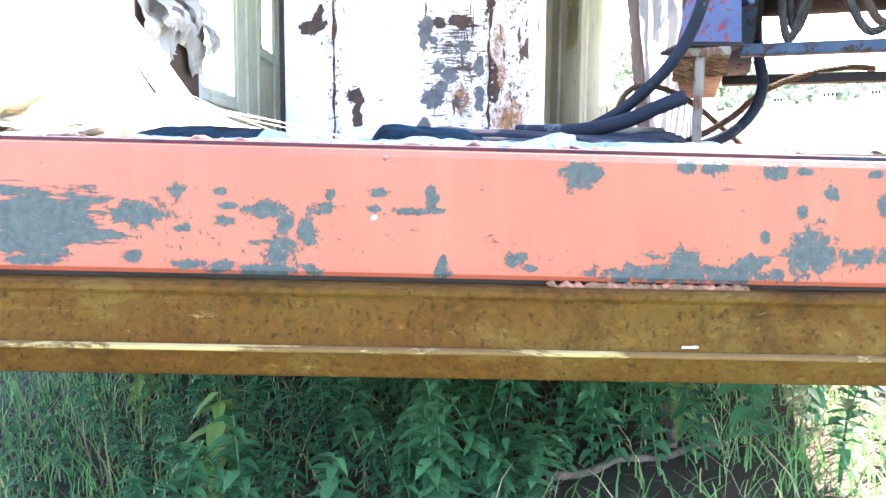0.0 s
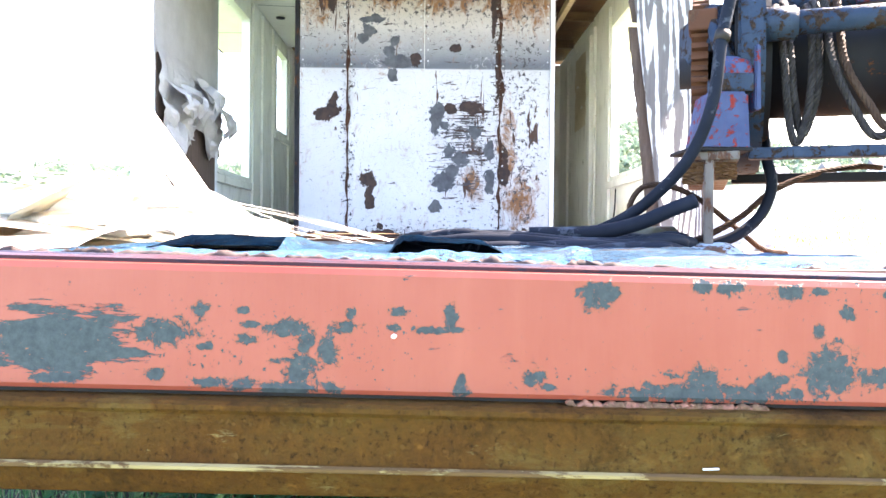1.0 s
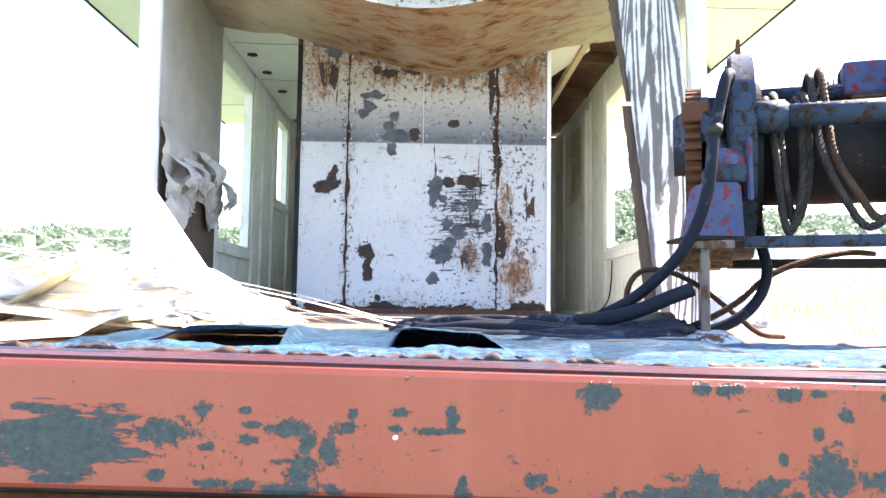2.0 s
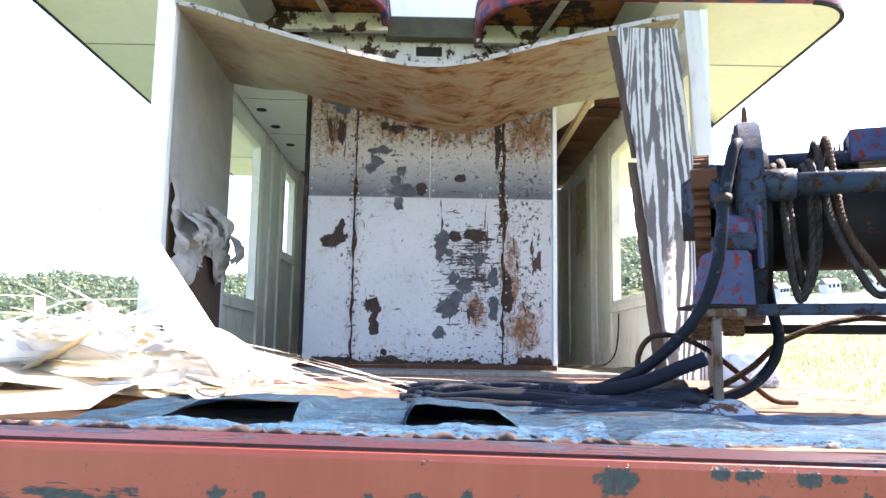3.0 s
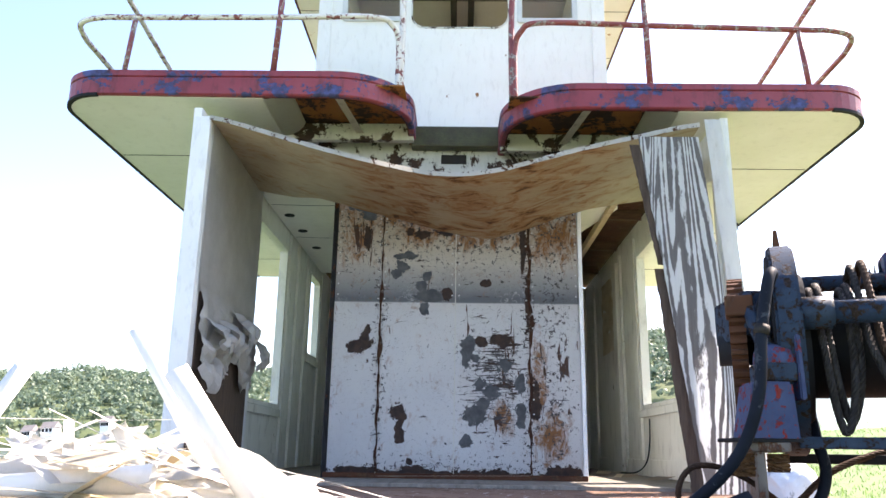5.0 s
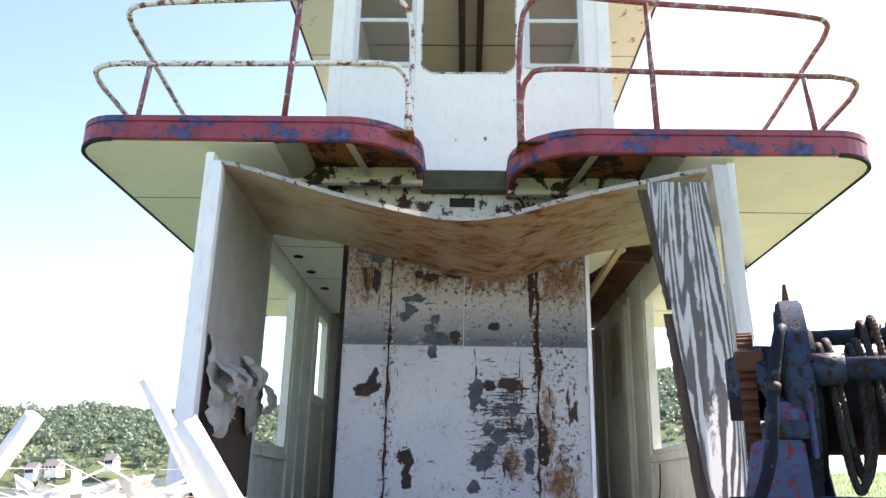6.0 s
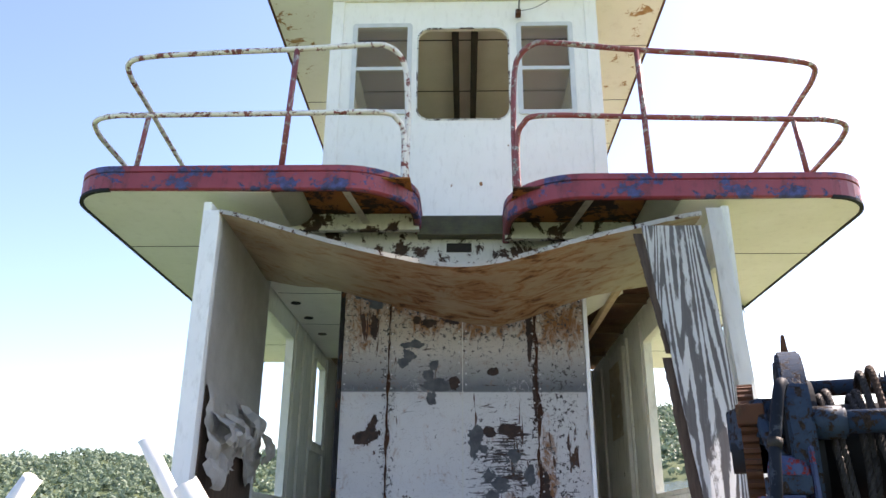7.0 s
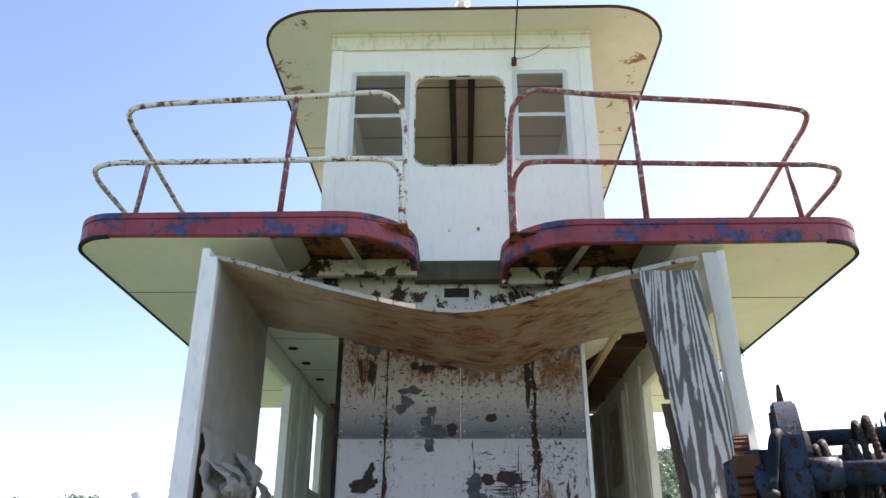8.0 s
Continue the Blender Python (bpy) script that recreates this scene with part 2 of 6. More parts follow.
def trunk_paint():
    """White sheet metal with a sprayed grey band, flaked to dark rust, with orange rust runs low down."""
    n = Nodes("flaked_white_sheet_metal")
    flecks = n.noise(17.0, 9, 0.68, None, 0.5)
    grey_at, brown_at = n.near(TRUNK_GREY), n.near(TRUNK_BROWN)
    field = n.math("ADD", flecks, n.math("MULTIPLY", n.math("MAXIMUM", grey_at, brown_at), 0.38))
    bare = n.ramp(field, 0.66, 0.672)
    stain = n.ramp(n.math("ADD", n.noise(13.0, 10, 0.78, n.scaled((1, 1, 0.6)), 0.6), n.math("MULTIPLY", n.near(TRUNK_STAIN), 0.21)), 0.57, 0.72)
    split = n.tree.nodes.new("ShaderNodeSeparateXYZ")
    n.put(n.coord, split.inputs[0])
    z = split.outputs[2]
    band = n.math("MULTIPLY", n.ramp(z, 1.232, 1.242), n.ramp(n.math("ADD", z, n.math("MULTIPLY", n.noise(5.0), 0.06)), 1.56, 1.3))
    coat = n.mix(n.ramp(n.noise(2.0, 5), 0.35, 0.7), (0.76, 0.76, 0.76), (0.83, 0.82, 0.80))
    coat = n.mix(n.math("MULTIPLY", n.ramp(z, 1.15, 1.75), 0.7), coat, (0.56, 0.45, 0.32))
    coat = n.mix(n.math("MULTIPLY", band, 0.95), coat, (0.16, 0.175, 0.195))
    coat = n.mix(stain, coat, (0.36, 0.16, 0.06))
    scratch = n.ramp(n.noise(4.0, 3, 0.5, None, 6.0), 0.495, 0.505)
    line = n.math("MULTIPLY", n.math("MULTIPLY", scratch, n.math("SUBTRACT", 1.0, scratch)), 1.6)
    coat = n.mix(line, coat, (0.2, 0.13, 0.09))
    scribble = n.ramp(n.math("ABSOLUTE", n.math("SUBTRACT", n.noise(7.0, 2, 0.5, n.scaled((1, 1, 0.8)), 3.0), 0.5)), 0.016, 0.008)
    coat = n.mix(n.math("MULTIPLY", n.math("MULTIPLY", scribble, band), n.ramp(n.noise(2.5, 2, 0.5, n.scaled((1, 1, 1), (4, 0, 2))), 0.48, 0.56)), coat, (0.6, 0.6, 0.6))
    dashes = n.math("ADD", n.noise(5.0, 6, 0.62, n.scaled((1, 1, 6.5)), 0.6), n.math("MULTIPLY", n.near([(0.22, 0.72, 0.22, 0.42)]), 0.12))
    coat = n.mix(n.ramp(dashes, 0.665, 0.69), coat, (0.07, 0.04, 0.028))
    drips = n.math("ADD", n.noise(9.0, 6, 0.6, n.scaled((2.2, 1, 0.35)), 0.8), n.math("MULTIPLY", n.near([(0.6, 0.75, 0.2, 0.6), (0.25, 0.6, 0.15, 0.5), (-0.78, 1.7, 0.2, 0.4)]), 0.1))
    coat = n.mix(n.ramp(drips, 0.68, 0.70), coat, (0.10, 0.045, 0.025))
    small = n.math("ADD", n.noise(42.0, 6, 0.72), n.math("MULTIPLY", n.near([(-0.614, 1.0, 0.06, 2.0), (0.45, 1.0, 0.08, 2.0), (0.2, 0.7, 0.3, 0.5), (0.0, 0.05, 1.2, 0.14), (0.0, 1.85, 1.4, 0.5), (0.62, 1.0, 0.14, 1.6), (-0.82, 1.75, 0.2, 0.4)]), 0.115))
    bare = n.math("MAXIMUM", bare, n.ramp(small, 0.665, 0.685))
    hatch = n.math("ADD", n.noise(7.0, 4, 0.55, n.scaled((0.8, 1, 9.0)), 0.9), n.math("MULTIPLY", n.near([(0.25, 0.93, 0.17, 0.13), (0.22, 0.78, 0.15, 0.2), (0.28, 0.43, 0.10, 0.10), (0.15, 0.6, 0.2, 0.1)]), 0.17))
    bare = n.math("MAXIMUM", bare, n.ramp(hatch, 0.69, 0.705))
    base = n.mix(n.ramp(n.noise(24.0, 5), 0.40, 0.6), (0.08, 0.04, 0.026), (0.042, 0.022, 0.017))
    base = n.mix(n.ramp(n.math("SUBTRACT", grey_at, brown_at), -0.05, 0.05), base, n.mix(n.ramp(n.noise(20.0, 5), 0.35, 0.65), (0.085, 0.09, 0.10), (0.15, 0.155, 0.165)))
    high = n.math("ADD", n.math("MULTIPLY", bare, -1.0), n.math("MULTIPLY", n.noise(70.0), 0.3))
    return n.finish(n.mix(bare, coat, base), 0.6, 0.0, high, 0.002)


trunk_white = trunk_paint()
white_paint = worn("weathered_white_paint", (0.74, 0.75, 0.75), (0.82, 0.82, 0.81), RUST, (0.36, 0.3, 0.22), 0.30, 8.0, 0.5, grime=0.35)
house_white = worn("chalky_white_paint", (0.86, 0.83, 0.76), (0.90, 0.87, 0.81), (0.3, 0.14, 0.06), RUST_PALE, 0.27, 10.0, 0.5, [(-0.1, 0.36, 0.02, 0.03), (0.13, 0.36, 0.02, 0.03), (0.0, 0.79, 0.012, 0.014), (0.35, 0.7, 0.01, 0.01), (-0.5, 1.0, 0.02, 0.02), (0.9, 1.2, 0.02, 0.05)], 0.25, grime=0.2)
cream_trim = worn("cream_paint_with_rust_stain", (0.74, 0.70, 0.60), (0.82, 0.79, 0.71), RUST, RUST_PALE, 0.335, 6.0, 0.55, grime=0.6)
soffit_paint = worn("soffit_board_paint", (0.74, 0.72, 0.64), (0.80, 0.78, 0.71), (0.3, 0.25, 0.18), RUST, 0.27, 6.0, 0.6, grime=0.15)
cabin_cream = worn("cabin_wall_cream", (0.76, 0.75, 0.67), (0.84, 0.83, 0.77), (0.24, 0.19, 0.12), (0.35, 0.29, 0.2), 0.33, 4.0, 0.6, grime=0.5)
lining = plain("grey_torn_lining", (0.52, 0.50, 0.47), (0.66, 0.64, 0.61), 5.0, 0.8)
red_blue = worn("red_over_blue_paint", (0.22, 0.022, 0.034), (0.30, 0.055, 0.07), (0.075, 0.10, 0.28), (0.03, 0.013, 0.011), 0.455, 5.5, 0.45, grime=0.9, squash=(1, 1, 1.4), depth=0.004)
rail_red = worn("rail_red_paint", (0.19, 0.035, 0.035), (0.27, 0.07, 0.065), (0.62, 0.58, 0.54), RUST_DARK, 0.455, 15.0, 0.45)
rail_white = worn("rail_white_paint", (0.68, 0.64, 0.58), (0.75, 0.72, 0.68), (0.36, 0.1, 0.09), RUST_DARK, 0.46, 16.0, 0.5)
rust = worn("deep_rust", (0.065, 0.022, 0.010), (0.11, 0.038, 0.013), (0.02, 0.010, 0.007), (0.17, 0.075, 0.028), 0.45, 9.0, 0.9, depth=0.004)


def canopy_metal():
    """Dull galvanised sheet: grey-green film, warm rust spreading over the sagging middle, orange bleeding streaks, dark scratches."""
    n = Nodes("stained_galvanised_sheet")
    broad = n.noise(2.2, 6, 0.65, n.scaled((0.8, 1.2, 1)))
    middle = n.near([(0.30, -0.1, 0.75, 1.2), (-0.45, -0.1, 0.4, 1.2)])
    coat = n.mix(n.ramp(broad, 0.35, 0.65), (0.27, 0.215, 0.15), (0.40, 0.325, 0.23))
    film = n.math("ADD", n.math("MULTIPLY", broad, 0.5), n.math("MULTIPLY", middle, 0.42))
    coat = n.mix(n.math("MULTIPLY", n.ramp(film, 0.35, 0.85), 0.75), coat, (0.23, 0.115, 0.052))
    patch = n.math("ADD", n.noise(7.0, 9, 0.72, n.scaled((0.55, 1.4, 1)), 0.8), n.math("MULTIPLY", middle, 0.11))
    coat = n.mix(n.math("MULTIPLY", n.ramp(patch, 0.56, 0.70), 0.85), coat, (0.25, 0.09, 0.025))
    coat = n.mix(n.ramp(patch, 0.66, 0.74), coat, (0.07, 0.028, 0.014))
    streak = n.noise(20.0, 9, 0.75, n.scaled((0.7, 1.2, 1)), 0.5)
    coat = n.mix(n.math("MULTIPLY", n.ramp(streak, 0.58, 0.66), 0.4), coat, (0.10, 0.058, 0.034))
    coat = n.mix(n.math("MULTIPLY", n.ramp(n.noise(9.0, 8, 0.75, n.scaled((1, 1, 1), (5, 2, 0))), 0.6, 0.72), 0.5), coat, (0.34, 0.31, 0.22))
    return n.finish(coat, n.mix(n.ramp(patch, 0.5, 0.65), (0.5, 0.5, 0.5), (0.85, 0.85, 0.85)), 0.0, n.math("ADD", streak, patch), 0.002)


sheet_rust = canopy_metal()
winch_blue = worn("worn_blue_paint", (0.02, 0.034, 0.058), (0.036, 0.054, 0.08), (0.012, 0.008, 0.006), (0.055, 0.035, 0.025), 0.455, 40.0, 0.5, grime=0.5)
bracket_blue = worn("blue_paint_over_red", (0.04, 0.055, 0.115), (0.06, 0.08, 0.15), (0.19, 0.022, 0.018), (0.22, 0.04, 0.035), 0.445, 45.0, 0.45)
iron_dark = worn("black_iron", (0.014, 0.013, 0.014), (0.026, 0.026, 0.028), RUST, RUST_DARK, 0.40, 10.0, 0.65)
rubber = worn("black_hose_rubber", (0.006, 0.008, 0.013), (0.014, 0.018, 0.027), (0.055, 0.065, 0.08), (0.03, 0.035, 0.045), 0.42, 16.0, 0.6, depth=0.0006, grime=0.1)
rope_rust = plain("rusty_wire_rope", (0.04, 0.023, 0.016), (0.09, 0.055, 0.037), 30.0, 0.7, 0.3)
rope_grey = plain("grey_wire_rope", (0.022, 0.019, 0.018), (0.055, 0.048, 0.042), 30.0, 0.6, 0.4)
old_wood = plain("silvered_timber", (0.20, 0.15, 0.11), (0.34, 0.28, 0.23), 7.0, 0.85, squash=(6, 6, 0.6))
raw_wood = plain("broken_lath_wood", (0.45, 0.31, 0.19), (0.6, 0.46, 0.32), 6.0, 0.8, squash=(1, 6, 6))
green_wood = plain("mossy_timber", (0.11, 0.095, 0.085), (0.17, 0.18, 0.105), 7.0, 0.9, squash=(1, 4, 1.5))
debris_white = worn("white_plastic_trim", (0.74, 0.72, 0.66), (0.82, 0.80, 0.75), (0.5, 0.4, 0.27), (0.6, 0.52, 0.4), 0.33, 5.0, 0.45, grime=0.3)
debris_cream = plain("yellowed_panel_board", (0.55, 0.46, 0.31), (0.72, 0.64, 0.49), 4.0, 0.7)
aluminium = plain("dull_aluminium", (0.56, 0.56, 0.51), (0.70, 0.69, 0.64), 9.0, 0.5, 0.25)
# near-black colour stands in for the shade inside gaps and holes
dark_gap = plain("recess_shade_colour", (0.015, 0.013, 0.011), (0.035, 0.03, 0.025), 8.0, 0.9)
interior = plain("wheelhouse_lining", (0.56, 0.52, 0.42), (0.66, 0.62, 0.52), 3.0, 0.8)


def ply_paint():
    """Plywood whose white paint has worn off along the wavy grain."""
    n = Nodes("worn_painted_plywood")
    field = n.noise(1.0, 1.5, 0.4, n.scaled((4.2, 0, 0.34), (3.0, 0, 1.0)), 0.45)
    rings = n.math("SINE", n.math("MULTIPLY", field, 150.0))
    worn_off = n.ramp(n.math("ADD", n.math("MULTIPLY", rings, 0.12), n.noise(7.0, 9, 0.76, n.scaled((1.6, 1, 0.4)), 0.4)), 0.47, 0.53)
    grain = n.noise(60.0, 4, 0.6, n.scaled((1, 1, 0.05)))
    coat = n.mix(grain, (0.78, 0.79, 0.80), (0.66, 0.68, 0.70))
    base = n.mix(grain, (0.13, 0.12, 0.12), (0.26, 0.25, 0.25))
    return n.finish(n.mix(worn_off, coat, base), 0.75, 0.0, n.math("ADD", n.math("MULTIPLY", worn_off, -1.0), grain), 0.0015)


plywood = ply_paint()


def glass_pane():
    n = Nodes("dusty_window_glass")
    n.bsdf.inputs["Transmission Weight"].default_value = 1.0
    n.bsdf.inputs["IOR"].default_value = 1.3
    return n.finish((0.86, 0.88, 0.86), n.ramp(n.noise(4.0, 6), 0.2, 4.0))


glass = glass_pane()


def foliage(name, dark, light, island=0.7, scale=3.0, spread=0.5):
    n = Nodes(name)
    info = n.tree.nodes.new("ShaderNodeNewGeometry")
    tone = n.math("ADD", n.math("MULTIPLY", info.outputs["Random Per Island"], island), n.math("MULTIPLY", n.noise(scale), spread))
    n.bsdf.inputs["Subsurface Weight"].default_value = 0.0
    n.bsdf.inputs["Transmission Weight"].default_value = 0.0
    colour = n.mix(n.ramp(tone, 0.15, 0.95), dark, light)
    mat = n.finish(colour, 0.55)
    through_light = n.tree.nodes.new("ShaderNodeBsdfTranslucent")
    n.put(colour, through_light.inputs["Color"])
    both = n.tree.nodes.new("ShaderNodeMixShader")
    both.inputs[0].default_value = 0.38
    n.put(n.bsdf.outputs[0], both.inputs[1]), n.put(through_light.outputs[0], both.inputs[2])
    n.put(both.outputs[0], n.tree.nodes["Material Output"].inputs["Surface"])
    return mat


grass_green = foliage("meadow_grass", (0.045, 0.18, 0.055), (0.19, 0.44, 0.15))
nettle_green = foliage("nettle_leaf", (0.012, 0.085, 0.042), (0.085, 0.29, 0.135))
dry_stalk = foliage("dry_grass", (0.30, 0.25, 0.13), (0.48, 0.42, 0.26))
# paler, bluer green puts the haze over the far shore into the leaves
hazed_tree_green = foliage("hazed_far_leaves", (0.07, 0.12, 0.08), (0.22, 0.29, 0.19), 0.3, 0.09, 0.95)


def ground_soil():
    n = Nodes("grassy_soil")
    tone = n.noise(0.35, 8, 0.65)
    clumps = n.noise(6.0, 8, 0.75)
    soil = n.mix(clumps, (0.05, 0.035, 0.022), (0.11, 0.085, 0.055))
    sward = n.mix(n.ramp(clumps, 0.3, 0.7), (0.075, 0.13, 0.04), (0.16, 0.22, 0.08))
    here = n.tree.nodes.new("ShaderNodeVectorMath")
    here.operation = "DISTANCE"
    n.put(n.coord, here.inputs[0])
    here.inputs[1].default_value = (0.2, 3.5, 0)
    # round the boat: bare earth, darkened to paint in the shade beneath it
    bare = n.ramp(n.math("ADD", here.outputs["Value"], n.math("MULTIPLY", clumps, 2.0)), 4.4, 3.6)
    soil = n.mix(bare, soil, n.mix(clumps, (0.018, 0.014, 0.009), (0.05, 0.038, 0.024)))
    return n.finish(n.mix(n.math("MULTIPLY", n.ramp(tone, 0.3, 0.45), n.math("SUBTRACT", 1.0, bare)), soil, sward), 0.9, 0.0, clumps, 0.03)


soil = ground_soil()
river = plain("river_water", (0.10, 0.14, 0.17), (0.13, 0.17, 0.2), 0.05, 0.12, 0.0, 0.02, fine=0.6)
hill_soil = plain("wooded_slope", (0.05, 0.08, 0.03), (0.11, 0.14, 0.055), 0.05, 0.9, fine=0.4)

roof_cream = worn("roof_underside_cream", (0.82, 0.80, 0.74), (0.87, 0.85, 0.80), RUST_PALE, (0.45, 0.27, 0.13), 0.31, 4.0, 0.6, [(-1.55, 2.27, 0.35, 3.0), (1.6, 2.27, 0.3, 3.0)], 0.09, grime=0.15)
recess_rust = worn("scaly_orange_rust", (0.26, 0.085, 0.022), (0.36, 0.15, 0.04), (0.03, 0.012, 0.008), (0.06, 0.025, 0.012), 0.5, 5.0, 0.9, depth=0.005)
fold_highlight = worn("yellow_fold_highlight", (0.26, 0.18, 0.065), (0.33, 0.25, 0.11), (0.09, 0.045, 0.01), (0.12, 0.06, 0.015), 0.52, 16.0, 0.7, squash=(0.25, 1, 1))
burnt = worn("burnt_white_paint", (0.62, 0.61, 0.55), (0.7, 0.68, 0.62), (0.035, 0.022, 0.018), (0.08, 0.04, 0.025), 0.47, 5.0, 0.7)
for dull in (rubber, winch_blue, iron_dark, bracket_blue, rope_grey, rope_rust, deck_blue, lip, deck_rust, rail_rust):
    dull.node_tree.nodes["Principled BSDF"].inputs["Specular IOR Level"].default_value = 0.1

# ---- building helpers ----
ORIGIN, AFLOAT = {}, []


def thing(name, label, category, at=(0, 0, 0), group="", kind="", boat=True):
    ob = new(name)
    ob.empty_display_size = 0.1
    ob.location = at
    ORIGIN[ob.name] = Vector(at)
    if boat:
        AFLOAT.append(ob)
    return tagged(ob, label, category, group, kind)


def part(name, bm, material, parent, label="", smooth=False):
    root = parent
    while root.parent:
        root = root.parent
    at = ORIGIN.get(root.name, Vector())
    mesh = bpy.data.meshes.new(name)
    bmesh.ops.recalc_face_normals(bm, faces=bm.faces[:])
    for v in bm.verts:
        v.co -= at
    for f in bm.faces:
        f.smooth = smooth
    bm.to_mesh(mesh)
    bm.free()
    mesh.materials.append(material)
    ob = new(name, mesh)
    ob.parent = parent
    if label:
        tagged(ob, label)
    return ob


def box(lo, hi, bm=None, m=None, bevel=0.0):
    bm = bm or bmesh.new()
    size = [hi[i] - lo[i] for i in range(3)]
    mid = [(hi[i] + lo[i]) / 2 for i in range(3)]
    made = bmesh.ops.create_cube(bm, size=1.0, matrix=(m or Matrix()) @ Matrix.Translation(mid) @ Matrix.Diagonal((*size, 1)))
    if bevel:
        edges = list({e for v in made["verts"] for e in v.link_edges})
        bmesh.ops.bevel(bm, geom=edges, offset=bevel, segments=2, affect="EDGES", profile=0.6)
    return bm


def spline(points, steps=6):
    """A smooth line through the points."""
    p = [Vector(q) for q in points]
    p = [2 * p[0] - p[1]] + p + [2 * p[-1] - p[-2]]
    out = []
    for i in range(1, len(p) - 2):
        for k in range(steps):
            t = k / steps
            a, b, c, d = p[i - 1:i + 3]
            out.append(0.5 * (2 * b + (c - a) * t + (2 * a - 5 * b + 4 * c - d) * t * t + (3 * b - a - 3 * c + d) * t ** 3))
    return out + [p[-2]]


def tube(points, r, seg=10, bm=None, wobble=0.0, r2=None, caps=True):
    """A round bar or hose along a line of points."""
    bm = bm or bmesh.new()
    p = [Vector(q) for q in points]
    side = (p[1] - p[0]).orthogonal().normalized()
    rings = []
    for i, q in enumerate(p):
        way = (p[min(i + 1, len(p) - 1)] - p[max(i - 1, 0)]).normalized()
        side = (side - side.dot(way) * way).normalized()
        other = way.cross(side)
        rr = r if r2 is None else r + (r2 - r) * i / (len(p) - 1)
        rr *= 1 + wobble * noise.noise(q * 30)
        rings.append([bm.verts.new(q + rr * (math.cos(6.28318 * k / seg) * side + math.sin(6.28318 * k / seg) * other)) for k in range(seg)])
    for a, b in zip(rings, rings[1:]):
        for k in range(seg):
            bm.faces.new((a[k], a[(k + 1) % seg], b[(k + 1) % seg], b[k]))
    if caps:
        bm.faces.new(rings[0][::-1]), bm.faces.new(rings[-1])
    return bm


def sweep(path, profile, bm=None, closed=True):
    """Carries a profile of (outward, z) along a line of (x, y), whose outward side is on its right."""
    bm = bm or bmesh.new()
    rows = []
    for i, (x, y) in enumerate(path):
        ax, ay = path[max(i - 1, 0)]
        bx, by = path[min(i + 1, len(path) - 1)]
        d = Vector((bx - ax, by - ay)).normalized()
        rows.append([bm.verts.new((x + d.y * o, y - d.x * o, z)) for o, z in profile])
    n = len(profile)
    for a, b in zip(rows, rows[1:]):
        for k in range(n if closed else n - 1):
            bm.faces.new((a[k], b[k], b[(k + 1) % n], a[(k + 1) % n]))
    if closed:
        bm.faces.new(rows[0]), bm.faces.new(rows[-1][::-1])
    return bm


def slab(outline, z0, z1, bm=None):
    """A plate with the given outline of (x, y)."""
    bm = bm or bmesh.new()
    low, top = ([bm.verts.new((x, y, z)) for x, y in outline] for z in (z0, z1))
    bm.faces.new(low[::-1]), bm.faces.new(top)
    for k in range(len(outline)):
        j = (k + 1) % len(outline)
        bm.faces.new((low[k], low[j], top[j], top[k]))
    return bm


def arc(cx, cy, r, a0, a1, n=8, ry=None):
    return [(cx + r * math.cos(radians(a0 + (a1 - a0) * k / n)), cy + (ry or r) * math.sin(radians(a0 + (a1 - a0) * k / n))) for k in range(n + 1)]


def sheet(fn, nu, nv, thick=0.0, bm=None):
    """A bent sheet from fn(u, v), u and v from 0 to 1."""
    bm = bm or bmesh.new()
    grid = [[bm.verts.new(fn(i / nu, j / nv)) for j in range(nv + 1)] for i in range(nu + 1)]
    faces = [bm.faces.new((grid[i][j], grid[i + 1][j], grid[i + 1][j + 1], grid[i][j + 1])) for i in range(nu) for j in range(nv)]
    if thick:
        bmesh.ops.solidify(bm, geom=faces, thickness=thick)
    return bm


def holed_wall(axis, at, thick, a0, a1, z0, z1, holes, bm=None):
    """A wall of boxes round rectangular holes (a0, a1, z0, z1). axis 'x': the wall lies in the plane x = at and runs along y."""
    bm = bm or bmesh.new()
    cuts = sorted({a0, a1, *[h[0] for h in holes], *[h[1] for h in holes]})
    for p, q in zip(cuts, cuts[1:]):
        gaps = sorted([(h[2], h[3]) for h in holes if h[0] <= p and h[1] >= q])
        z = z0
        for g0, g1 in gaps + [(z1, z1)]:
            if g0 - z > 0.001:
                if axis == "x":
                    box((at, p, z), (at + thick, q, g0), bm)
                else:
                    box((p, at, z), (q, at + thick, g0), bm)
            z = g1
    bmesh.ops.remove_doubles(bm, verts=bm.verts[:], dist=0.0005)
    return bm


def rounded_frame(axis, at, depth, a0, a1, z0, z1, width, r, bm=None):
    """A frame with rounded corners round an opening."""
    bm = bm or bmesh.new()
    def ring(g):
        rr = max(r - g, 0.005) if g > 0 else r
        return (arc(a1 - g - rr, z1 - g - rr, rr, 0, 90, 5) + arc(a0 + g + rr, z1 - g - rr, rr, 90, 180, 5)
                + arc(a0 + g + rr, z0 + g + rr, rr, 180, 270, 5) + arc(a1 - g - rr, z0 + g + rr, rr, 270, 360, 5))
    loops = []
    for g, d in ((-0.0, 0), (width, 0), (width, depth), (-0.0, depth)):
        loops.append([bm.verts.new((at + d, a, z) if axis == "x" else (a, at + d, z)) for a, z in ring(g)])
    n = len(loops[0])
    for a, b in zip(loops, loops[1:] + loops[:1]):
        for k in range(n):
            bm.faces.new((a[k], a[(k + 1) % n], b[(k + 1) % n], b[k]))
    return bm


